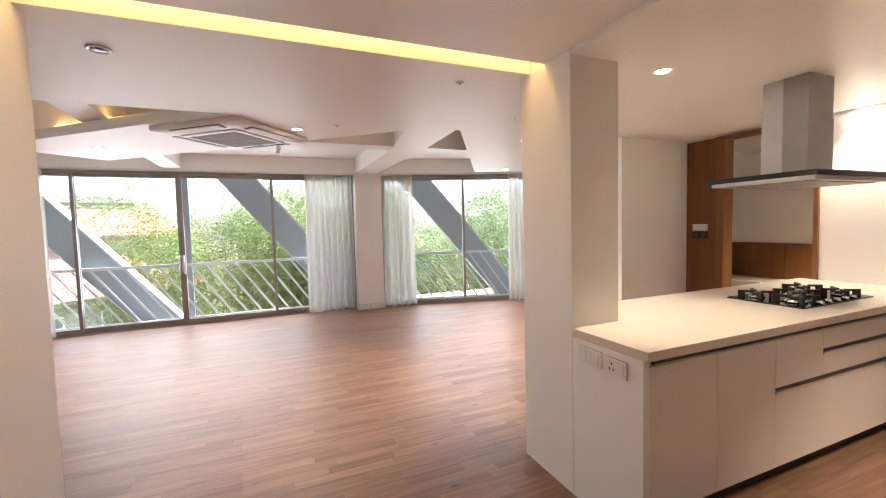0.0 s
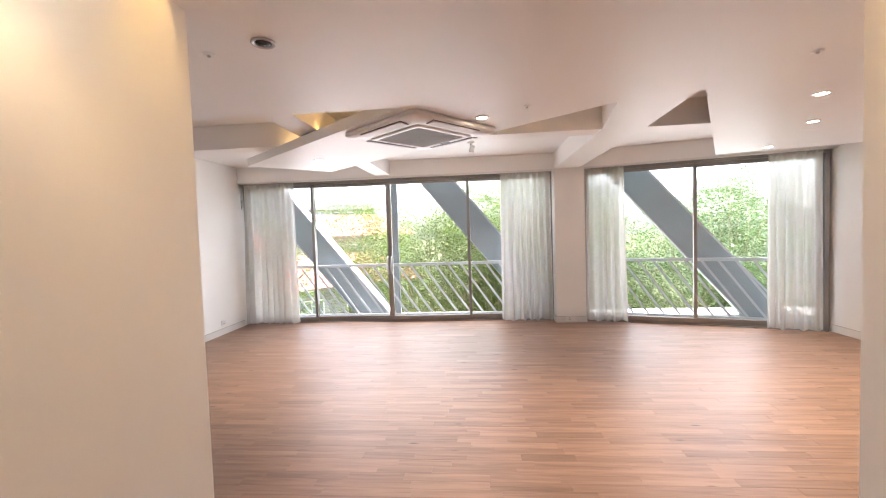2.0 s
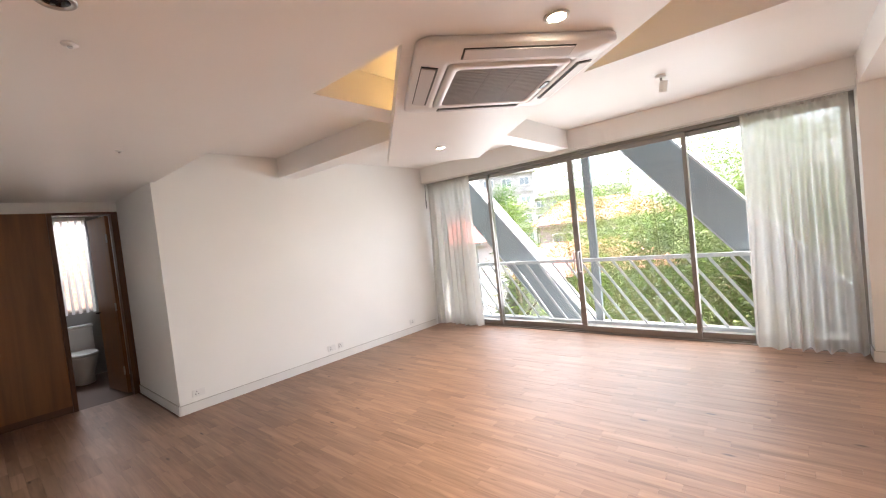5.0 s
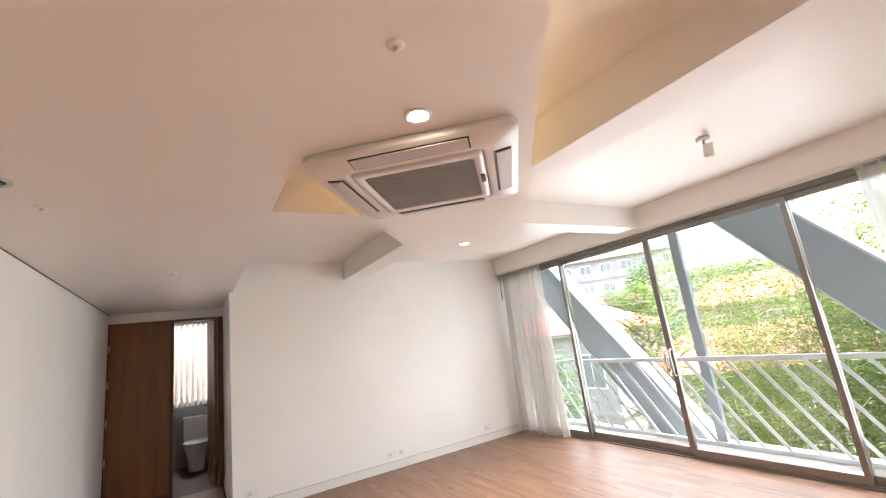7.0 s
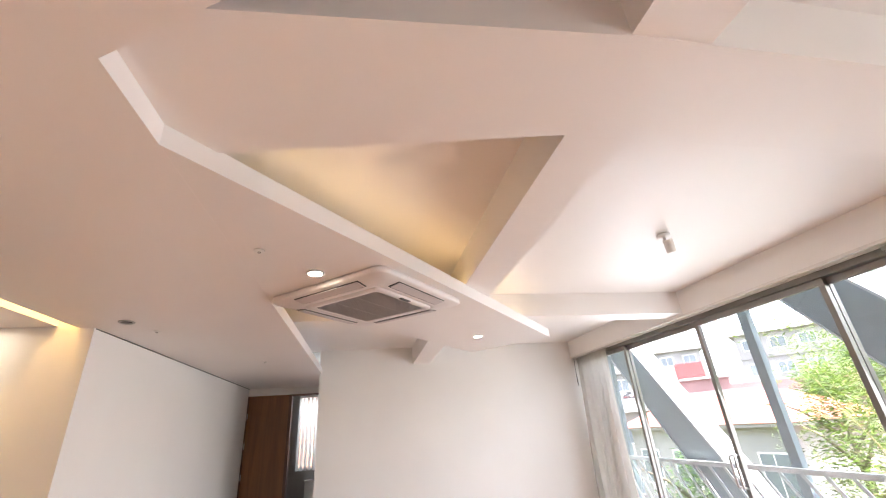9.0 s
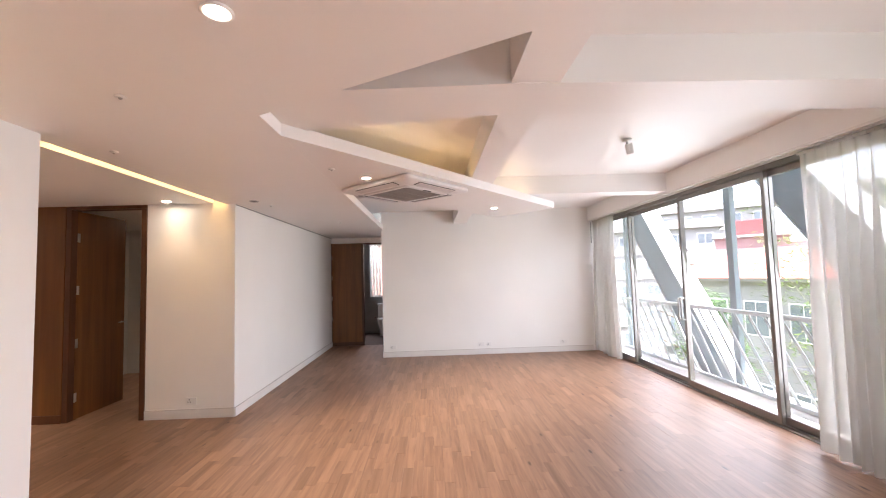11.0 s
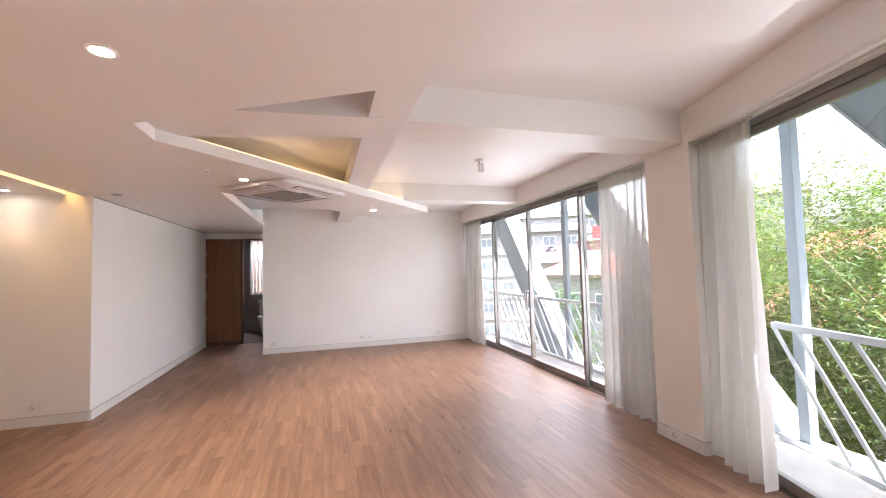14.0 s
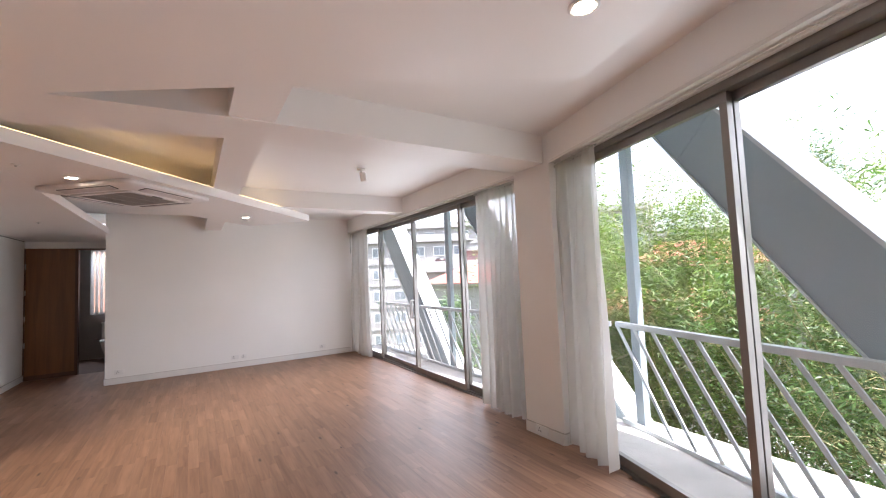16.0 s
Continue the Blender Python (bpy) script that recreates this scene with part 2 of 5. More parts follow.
M_CERAM = mat("white_ceramic", (0.80, 0.79, 0.77), 0.12, vary=0.02)
M_GREY = mat("grey_filter_mesh", (0.07, 0.066, 0.066), 0.6, vary=0.1)
M_FLAP = mat("grey_plastic_flap", (0.62, 0.58, 0.58), 0.4, vary=0.03)
M_ACW = mat("ac_white_plastic", (0.76, 0.73, 0.72), 0.35, vary=0.02)
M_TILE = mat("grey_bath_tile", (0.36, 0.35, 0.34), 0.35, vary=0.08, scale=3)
M_BLIND = sheer("white_blind_cloth", (0.85, 0.85, 0.84), 0.12)
M_SHEER = sheer("sheer_curtain_cloth", (0.66, 0.63, 0.585), 0.13)
M_COVE = glow("warm_cove_strip", (1.0, 0.60, 0.20), 1.15)
M_RIM = glow("faint_rim_strip", (1.0, 0.66, 0.28), 0.65)
M_BULB = glow("warm_downlight", (1.0, 0.85, 0.62), 12.0)
M_WHITE = mat("white_plastic", (0.82, 0.81, 0.79), 0.35, vary=0.02)
M_SHADOWGAP = mat("groove_shade_grey", (0.52, 0.49, 0.46), 0.8)
M_BLACK = mat("black_plastic", (0.02, 0.02, 0.02), 0.3, vary=0.1)


# ---- mesh helpers ----
def box(bm, x0, x1, y0, y1, z0, z1, m=None):
    vs = [bm.verts.new(v) for v in ((x0, y0, z0), (x1, y0, z0), (x1, y1, z0), (x0, y1, z0), (x0, y0, z1), (x1, y0, z1), (x1, y1, z1), (x0, y1, z1))]
    if m is not None:
        for v in vs:
            v.co = m @ v.co
    for f in ((0, 3, 2, 1), (4, 5, 6, 7), (0, 1, 5, 4), (1, 2, 6, 5), (2, 3, 7, 6), (3, 0, 4, 7)):
        bm.faces.new([vs[i] for i in f])
    return vs


def prism(bm, poly, z0, z1, m=None):
    """An upright prism over a plan outline given counter-clockwise."""
    lo = [bm.verts.new((x, y, z0)) for x, y in poly]
    hi = [bm.verts.new((x, y, z1)) for x, y in poly]
    if m is not None:
        for v in lo + hi:
            v.co = m @ v.co
    n = len(poly)
    bm.faces.new(lo[::-1])
    bm.faces.new(hi)
    for i in range(n):
        bm.faces.new((lo[i], lo[(i + 1) % n], hi[(i + 1) % n], hi[i]))


def tube(bm, path, r, seg=10, r_end=None):
    """A round bar along points, capped."""
    pts = [Vector(p) for p in path]
    rings = []
    for i, p in enumerate(pts):
        d = (pts[min(i + 1, len(pts) - 1)] - pts[max(i - 1, 0)]).normalized()
        a = d.orthogonal().normalized() if i == 0 else (rings[-1][1] - d * rings[-1][1].dot(d)).normalized()
        b = d.cross(a)
        rr = r if r_end is None else r + (r_end - r) * i / (len(pts) - 1)
        ring = [bm.verts.new(p + rr * (math.cos(k * math.tau / seg) * a + math.sin(k * math.tau / seg) * b)) for k in range(seg)]
        rings.append((ring, a))
    for (r0, _), (r1, _) in zip(rings, rings[1:]):
        for k in range(seg):
            f = bm.faces.new((r0[k], r0[(k + 1) % seg], r1[(k + 1) % seg], r1[k]))
            f.smooth = True
    bm.faces.new(rings[0][0][::-1])
    bm.faces.new(rings[-1][0])


def lathe(bm, profile, centre, seg=24, m=None):
    """A turned shape about the vertical through centre, from (radius, height) pairs."""
    cx, cy, cz = centre
    rings = []
    for r, h in profile:
        rings.append([bm.verts.new((cx + r * math.cos(k * math.tau / seg), cy + r * math.sin(k * math.tau / seg), cz + h)) for k in range(seg)])
    for a, b in zip(rings, rings[1:]):
        for k in range(seg):
            f = bm.faces.new((a[k], a[(k + 1) % seg], b[(k + 1) % seg], b[k]))
            f.smooth = True
    bm.faces.new(rings[0][::-1])
    bm.faces.new(rings[-1])
    if m is not None:
        for ring in rings:
            for v in ring:
                v.co = m @ v.co


def bevel(bm, w, seg=2):
    bmesh.ops.bevel(bm, geom=[e for e in bm.edges], offset=w, segments=seg, affect="EDGES", profile=0.7, clamp_overlap=True)


def link(name, bm, material):
    bmesh.ops.recalc_face_normals(bm, faces=bm.faces)
    me = bpy.data.meshes.new(name)
    bm.to_mesh(me)
    bm.free()
    for m in material if isinstance(material, (list, tuple)) else [material]:
        me.materials.append(m)
    return new(name, me)


def part(name, bm, material, parent, label=""):
    ob = link(name, bm, material)
    ob.parent = parent
    ob.matrix_parent_inverse = parent.matrix_basis.inverted()
    if label:
        ob["label"] = label
    return ob


def boxpart(name, dims, material, parent, bev=0.0, m=None, label=""):
    bm = bmesh.new()
    box(bm, *dims, m)
    if bev:
        bevel(bm, bev)
    return part(name, bm, material, parent, label)


def base(name, x, y, z, rz=0, label="", category="", group="", kind=""):
    ob = new(name)
    ob.matrix_basis = pose(x, y, z, 0, 0, rz)
    bpy.context.view_layer.update()
    return tagged(ob, label, category, group, kind)


def struct(name, boxes, material, label="", category="", prisms=(), bev=0.0):
    bm = bmesh.new()
    for b in boxes:
        box(bm, *b)
    for p, z0, z1 in prisms:
        prism(bm, p, z0, z1)
    if bev:
        bevel(bm, bev)
    return tagged(link(name, bm, material), label, category, "", "structure")


# ---- plan ----
Z_LOW, Z_HIGH, Z_HALL, Z_KIT, Z_TOP = 2.385, 2.72, 2.398, 2.372, 2.95
Z_BEAM, Z_HEAD = 2.50, 2.43
X_GL, X_LIN, Y_END = 3.07, 2.86, 8.63       # glass line, lintel face, end wall
Y_BATH = 10.1                               # bathroom door plane
BAY = pose(3.01, 2.85, 0, 0, 0, -17)        # turned bay: local -y runs along its glass, +x outwards
BAY_LEN, BAY_MULL = 3.19, 1.61
LONG = pose(X_GL, Y_END, 0)                 # long bay, in the same way
# ---- large structure ----
def wall(name, boxes, label, category="wall", m=M_WALL):
    return struct(name, boxes, m, label, category)


struct("floor", [], M_SUBFLOOR, "dark screed under the laminate strip floor", "floor", prisms=[
    ([(-7.0, -1.75), (-0.05, -1.75), (-0.05, -0.3), (2.02, -0.3), (2.97, 2.8), (3.0, 2.9), (3.0, Y_END + 0.1), (-0.85, Y_END + 0.1), (-0.85, 12.1), (-7.0, 12.1)], -0.25, -0.012)])
wall("wall_west", [(-2.55, -2.4, 5.75, Y_BATH, 0, Z_TOP)], "plain white painted wall of the living room")
wall("wall_pier", [(-3.38, -2.4, 5.6, 5.75, 0, Z_TOP)], "white wall end beside the wide opening")
wall("wall_north", [(-1.1, 3.3, Y_END, Y_END + 0.15, 0, Z_TOP), (-1.1, -0.95, Y_END + 0.15, Y_BATH, 0, Z_TOP)], "plain white painted end wall")
wall("wall_south", [(-1.3, 2.35, -0.35, -0.2, 0, Z_TOP), (-1.268, -1.15, -0.2, 1.25, 0, Z_TOP)], "plain white painted wall behind the island")
wall("column", [(-2.85, -2.4, 2.93, 3.26, 0, Z_TOP)], "white square column rising through the island", "column")
wall("pier_window", [(2.79, 3.3, 2.847, 3.313, 0, Z_TOP)], "white pier between the two window bays", "pier")
wall("lintel_long", [(X_LIN, 3.25, 3.313, Y_END, 2.47, Z_TOP)], "white lintel above the sliding windows")
bm = bmesh.new()
box(bm, -0.21, 0.18, -BAY_LEN - 0.1, -0.02, 2.47, Z_TOP, BAY)
tagged(link("lintel_turned", bm, M_WALL), "white lintel above the turned window bay", "wall", "", "structure")
# track trim under the lintels: white lip, flat soffit board and two thin curtain rails
struct("trim_long", [(X_LIN + 0.001, X_LIN + 0.035, 3.32, Y_END - 0.01, 2.448, 2.4695), (X_LIN + 0.06, X_GL - 0.052, 3.32, Y_END - 0.01, 2.458, 2.4695),
                     (X_LIN + 0.065, X_LIN + 0.075, 3.32, Y_END - 0.01, 2.446, 2.4575), (X_LIN + 0.1, X_LIN + 0.11, 3.32, Y_END - 0.01, 2.446, 2.4575)], M_BASE, "white track trim under the lintel", "trim")
bm = bmesh.new()
for x0, x1, z0 in ((-0.209, -0.175, 2.448), (-0.15, -0.052, 2.458), (-0.145, -0.135, 2.446), (-0.11, -0.10, 2.446)):
    box(bm, x0, x1, -BAY_LEN, -0.04, z0, 2.4695 if z0 != 2.446 else 2.4575, BAY)
tagged(link("trim_turned", bm, M_BASE), "white track trim under the lintel", "trim", "", "structure")

# ceilings: a dropped sheet cut open round the beams, with a slanted arm
ARM = [(-1.065, 3.37), (1.57, 6.50), (0.86, 7.27), (-1.065, 5.03)]
struct("ceiling_low", [], M_CEIL, "smooth white dropped ceiling with slanted edges", "ceiling", prisms=[
    ([(-2.50, -0.2), (1.117, -0.2), (1.64, 1.51), (-1.065, 3.05)], Z_LOW, Z_LOW + 0.09),
    ([(-2.50, -0.2), (-1.065, 3.05), (-1.065, Y_END), (-1.1, Y_BATH), (-2.4, Y_BATH), (-2.4, 5.6), (-2.50, 5.6)], Z_LOW, Z_LOW + 0.0895),
    (ARM, Z_LOW + 0.0005, Z_LOW + 0.09)])
struct("ceiling_high", [(-2.6, 3.0, -0.3, 8.7, Z_HIGH, Z_TOP)], M_CEIL, "smooth white upper ceiling", "ceiling")
struct("beam_cross", [], M_CEIL, "white painted concrete ceiling beam", "beam",
       prisms=[([(-1.6, 2.99), (0.28, 2.895), (2.88, 2.91), (2.88, 3.305), (0.26, 3.305), (-1.6, 3.62)], Z_BEAM - 0.035, Z_HIGH + 0.02)])
struct("beam_long", [(0.268, 0.52, 1.2, Y_END, Z_BEAM - 0.028, Z_HIGH + 0.02)], M_CEIL, "white painted concrete ceiling beam", "beam")
struct("beam_end", [(-1.6, 2.88, 5.97, 6.22, Z_BEAM - 0.012, Z_HIGH + 0.02)], M_CEIL, "white painted concrete ceiling beam", "beam")
struct("ceiling_hall", [(-7, -2.635, 3.262, 5.598, Z_HALL, Z_HALL + 0.05), (-7, -2.50, 3.262, 5.598, 2.62, 2.7)], M_CEIL, "smooth white hall ceiling", "ceiling")
struct("ceiling_kitchen", [(-7, -2.502, 0.25, 3.252, Z_KIT, Z_KIT + 0.3), (-7, -2.86, 3.252, 3.2585, Z_KIT, Z_KIT + 0.3)], M_CEIL, "smooth white kitchen ceiling", "ceiling")
struct("ceiling_bath", [(-2.6, -0.8, Y_BATH + 0.11, 12.15, 2.42, 2.57)], M_CEIL, "white bathroom ceiling", "ceiling")
struct("ceiling_room", [(-5.5, -2.5, 5.75, 8.2, 2.42, 2.55)], M_CEIL, "white ceiling of the side room", "ceiling")
# slab added out of view; its edge sets how far the sun reaches
struct("unseen_roof_slab", [(-7.2, 3.66, -4.0, 12.2, 3.0, 3.2)], M_CONC, "unseen concrete slab added overhead to keep the sun out of the rooms", "slab")

# walls that close hall, kitchen, side rooms
wall("wall_kitchen", [(-7, -2.536, 0.1, 0.25, 0, 2.7), (-2.536, -1.3, 0.1, 0.25, 2.37, 2.7)], "white kitchen wall")
wall("wall_hall", [(-7.15, -7, -2.0, 5.75, 0, 2.75), (-7, -4.95, 5.6, 5.75, 0, 2.75)], "white hall wall")
wall("wall_alcove", [(-3.6, -0.05, -1.75, -1.6, 0, 2.85)], "white wall of the room behind the kitchen")
wall("wall_alcove_west", [(-3.75, -3.6, -1.75, 0.1, 0, 2.85)], "white wall of the room behind the kitchen")
wall("wall_alcove_east", [(-0.2, -0.05, -1.6, -0.35, 0, 2.85)], "white wall of the room behind the kitchen")
struct("ceiling_alcove", [(-3.6, -1.27, -1.6, 0.1, 2.72, 2.82), (-1.27, -0.2, -1.6, -0.35, 2.72, 2.82)], M_CEIL, "white ceiling of the room behind the kitchen", "ceiling")
struct("soffit", [(-3.6, -0.2, -1.6, -1.25, 2.40, 2.7195)], M_CEIL, "white boxed soffit over the back wall", "soffit")
wall("wall_side_room", [(-5.5, -2.55, 8.05, 8.2, 0, 2.5), (-5.5, -5.35, 5.75, 8.05, 0, 2.5)], "white wall of the side room")
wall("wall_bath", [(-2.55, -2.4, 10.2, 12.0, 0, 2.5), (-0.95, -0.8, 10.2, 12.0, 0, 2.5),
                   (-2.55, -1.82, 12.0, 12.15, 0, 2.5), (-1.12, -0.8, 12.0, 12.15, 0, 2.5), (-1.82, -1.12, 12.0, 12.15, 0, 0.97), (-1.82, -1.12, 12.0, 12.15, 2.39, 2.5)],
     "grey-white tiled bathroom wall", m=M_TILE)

# skirtings
sk = [(-2.4, -2.388, 5.6, Y_BATH), (-3.38, -2.4, 5.588, 5.6), (-1.1, 2.85, Y_END - 0.012, Y_END), (-1.112, -1.1, Y_END, Y_BATH),
      (2.778, 2.79, 2.847, 3.313), (2.79, 3.0, 3.313, 3.325), (2.79, 2.98, 2.835, 2.847), (-1.15, 2.05, -0.2, -0.188)]
bm = bmesh.new()
for x0, x1, y0, y1 in sk:
    box(bm, x0, x1, y0, y1, 0, 0.095)
tagged(link("baseboard", bm, M_BASE), "white painted skirting board", "skirting", "", "structure")

# grey strip on the skirting: the groove's shade as colour, no groove cut
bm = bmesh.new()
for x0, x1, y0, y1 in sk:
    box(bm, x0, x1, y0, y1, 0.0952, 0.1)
tagged(link("baseboard_groove_shade", bm, M_SHADOWGAP), "thin grey strip painted for the groove's shade above the skirting board", "skirting", "", "structure")

# lit slot between hall and living-room ceilings
cove = base("cove_light", -2.58, 4.4, 2.5, label="warm amber light strip in the ceiling slot", category="cove light")
boxpart("channel", (-2.605, -2.505, 3.27, 5.59, 2.60, 2.62), M_WHITE, cove)
boxpart("light_strip", (-2.585, -2.525, 3.28, 5.58, 2.575, 2.598), M_COVE, cove, label="glowing amber strip")
struct("slot_side_hall", [(-2.655, -2.635, 3.262, 5.598, Z_HALL + 0.051, 2.62)], M_WHITE, "white side of the ceiling slot", "trim")
struct("slot_side_living", [(-2.50, -2.48, 3.262, 5.598, Z_LOW + 0.091, 2.7)], M_WHITE, "white side of the ceiling slot", "trim")
# light strips lying on the dropped ceiling's rim
for nm, a, b in (("east", Vector((-0.9, 3.66, 0)), Vector((1.35, 6.33, 0))), ("west", Vector((-0.9, 5.12, 0)), Vector((0.75, 7.06, 0)))):
    st = base("rim_light", *((a + b) / 2).to_2d(), Z_LOW + 0.09, math.degrees(math.atan2((b - a).y, (b - a).x)), "warm light strip hidden on the ceiling rim", "cove light", "rim lights")
    L = (b - a).length / 2
    m = st.matrix_basis
    boxpart("channel", (-L, L, -0.02, 0.02, 0.0, 0.012), M_WHITE, st, m=m)
    boxpart("light_strip", (-L + 0.01, L - 0.01, -0.012, 0.012, 0.0122, 0.02), M_RIM if nm == "east" else M_COVE, st, m=m, label="glowing amber strip")


# ---- windows ----
def sliding_bay(name, M, length, mulls, wide, head, label):
    """An aluminium sliding window wall along local -y; mulls are distances, wide the one with the meeting stiles."""
    w = new(name)
    w.matrix_basis = M.copy()
    bpy.context.view_layer.update()
    tagged(w, label, "window", "", "structure")
    def bx(nm, d, mt=M_ALU, bev=0.003):
        return boxpart(nm, d, mt, w, bev, M)
    bx("bottom_track", (-0.05, 0.09, -length, 0, -0.02, 0.012))
    bx("track_rail", (-0.02, -0.005, -length, 0, 0.0125, 0.03), bev=0)
    bx("track_rail", (0.04, 0.055, -length, 0, 0.0125, 0.03), bev=0)
    bx("head_frame", (-0.05, 0.09, -length, 0, head - 0.02, head + 0.045))
    bx("jamb", (-0.05, 0.09, -0.045, 0, 0.0125, head - 0.021))
    bx("jamb", (-0.05, 0.09, -length, -length + 0.045, 0.0125, head - 0.021))
    stops = [0.045] + mulls + [length - 0.045]
    for i, (a, b) in enumerate(zip(stops, stops[1:])):
        off = 0.0 if (i % 2 == 0) else 0.048
        e = 0.022
        ea, eb = (-0.001 if a in wide else e), (-0.001 if b in wide else e)      # meeting stiles stand side by side
        lo, hi = a - (ea if i else 0), b + (eb if i < len(stops) - 2 else 0)
        sash = bx("sash", (-0.032 + off, 0.008 + off, -hi, -lo, 0.032, 0.095))
        def sb(nm, d, mt=M_ALU, bev=0.003, lab=""):
            return boxpart(nm, d, mt, sash, bev, M, lab)
        sb("top_rail", (-0.032 + off, 0.008 + off, -hi, -lo, head - 0.075, head - 0.022))
        sb("stile", (-0.032 + off, 0.008 + off, -lo - 0.045, -lo, 0.0955, head - 0.0755))
        sb("stile", (-0.032 + off, 0.008 + off, -hi, -hi + 0.045, 0.0955, head - 0.0755))
        p = sb("pane", (-0.014 + off, -0.008 + off, -hi + 0.04, -lo - 0.04, 0.09, head - 0.07), M_GLASS, 0)
        p.visible_shadow = False
    for k in wide:
        for s in (-1, 1):
            bm = bmesh.new()
            y = -k + s * 0.03
            tube(bm, [M @ Vector(p) for p in ((-0.034, y, 0.84), (-0.075, y, 0.85), (-0.078, y, 0.88), (-0.078, y, 1.08), (-0.075, y, 1.11), (-0.034, y, 1.12))], 0.011, 8)
            part("pull_handle", bm, M_STEEL, w, "brushed steel pull handle")
    return w


sliding_bay("window_1", LONG, Y_END - 3.313, [Y_END - 7.396, Y_END - 6.06, Y_END - 4.695], [Y_END - 6.06], Z_HEAD, "aluminium sliding glass doors onto the balcony")
sliding_bay("window_2", BAY @ pose(0, -0.03, 0), BAY_LEN - 0.06, [BAY_MULL - 0.03], [], Z_HEAD, "aluminium sliding glass window of the turned bay")


# unseen steel fascias added over the window heads, outside, to damp lamp bounce
struct("unseen_fascia_long", [(3.254, 3.266, 3.2, 8.62, 2.45, 2.94)], M_BLUE, "unseen grey-blue steel fascia added over the balcony doors to damp lamp bounce", "fascia")
bm = bmesh.new()
box(bm, 0.184, 0.196, -3.28, -0.03, 2.45, 2.94, BAY)
tagged(link("unseen_fascia_turned", bm, M_BLUE), "unseen grey-blue steel fascia added over the turned window to damp lamp bounce", "fascia", "", "structure")


# ---- curtains ----
def curtain(M, y0, y1, top, seed, label, flare=0.06):
    """A gathered sheer panel hung along local y from y0 to y1, its folds deeper to the hem."""
    rnd = random.Random(seed)
    c = new("curtain")
    c.matrix_basis = M @ pose(0, (y0 + y1) / 2, 0)
    bpy.context.view_layer.update()
    tagged(c, label, "curtain", "sheer curtains")
    width = abs(y1 - y0)
    nf = max(5, int(width / 0.098))
    ph = [rnd.uniform(-1.8, 1.8) for _ in range(nf + 2)]
    am = [rnd.uniform(0.35, 1.45) for _ in range(nf + 2)]
    bm = bmesh.new()
    nu, nv = nf * 10, 26
    rows = []
    for j in range(nv + 1):
        v = j / nv
        z = top - v * (top - 0.015 - 0.012 * math.sin(j))
        row = []
        for i in range(nu + 1):
            u = i / nu
            f = u * nf
            k = int(f)
            a = am[k] + (am[k + 1] - am[k]) * (f - k)
            p = ph[k] + (ph[k + 1] - ph[k]) * (f - k)
            depth = (0.014 + 0.034 * min(1, v * 2.2) + 0.012 * v) * a
            x = depth * math.sin(math.tau * f + p * v) + 0.008 * math.sin(5 * v + 9 * u + seed)
            y = y0 + (y1 - y0) * (0.5 + (u - 0.5) * (1 + flare * v)) + 0.012 * v * math.cos(math.tau * f + 1.3 + p)
            zz = z + (0.012 * math.sin(math.tau * f * 0.5 + p) if j == nv else 0)
            row.append(bm.verts.new(M @ Vector((x, y, zz))))
        rows.append(row)
    for a, b in zip(rows, rows[1:]):
        for i in range(nu):
            f = bm.faces.new((a[i], a[i + 1], b[i + 1], b[i]))
            f.smooth = True
    part("cloth", bm, M_SHEER, c)
    bm = bmesh.new()
    n, prev = nf * 4, None
    for i in range(n + 1):
        y = y0 + (y1 - y0) * i / n
        x = (0.013 if i % 2 else -0.013) + 0.004 * rnd.uniform(-1, 1)
        hi = top + 0.02 + rnd.uniform(0, 0.01)
        ring = [bm.verts.new(M @ Vector(p)) for p in ((x - 0.003, y, top - 0.001), (x + 0.003, y, top - 0.001), (x + 0.003, y, hi), (x - 0.003, y, hi))]
        if prev is None:
            bm.faces.new(ring)
        else:
            for k in range(4):
                bm.faces.new((prev[k], prev[(k + 1) % 4], ring[(k + 1) % 4], ring[k]))
        prev = ring
    bm.faces.new(prev[::-1])
    part("pleat_tape", bm, M_SHEER, c, "gathered pleat heading")
    bm = bmesh.new()
    tube(bm, [M @ Vector((0.015, y0 - 0.02 * (1 if y1 > y0 else -1), top + 0.028)), M @ Vector((0.015, y1, top + 0.028))], 0.006, 6)
    part("curtain_track", bm, M_STEEL, c)
    return c


CUR = pose(2.925, 0, 0)
curtain_end = curtain(CUR, 8.56, 7.66, 2.41, 1, "gathered white sheer curtain beside the end wall")
curtain(CUR, 4.16, 3.36, 2.41, 2, "gathered white sheer curtain beside the window pier")
BC = BAY @ pose(-0.14, 0, 0)
curtain(BC, -0.06, -0.64, 2.41, 3, "gathered white sheer curtain beside the window pier", 0.16)
curtain(BC, -2.46, -3.05, 2.41, 4, "gathered white sheer curtain at the far end of the turned bay")
bm = bmesh.new()
tube(bm, [(2.90, 8.585, 2.43), (2.895, 8.59, 2.3), (2.90, 8.60, 2.2), (2.895, 8.585, 2.08), (2.90, 8.60, 2.02), (2.897, 8.605, 2.12), (2.9, 8.60, 2.25)], 0.004, 5)
part("cord", bm, M_BLACK, curtain_end, "thin looped pull cord")


# ---- balcony ----
struct("balcony_floor", [(3.20, 3.95, -3.2, 9.2, -0.28, -0.03)], M_CONC, "pale concrete balcony floor", "balcony")
struct("facade_sill", [(3.0, 3.2, 3.0, Y_END, -0.25, -0.021)], M_CONC, "concrete sill under the window", "sill")
bm = bmesh.new()
box(bm, -0.05, 0.95, -4.5, 0.0, -0.285, -0.026, BAY)
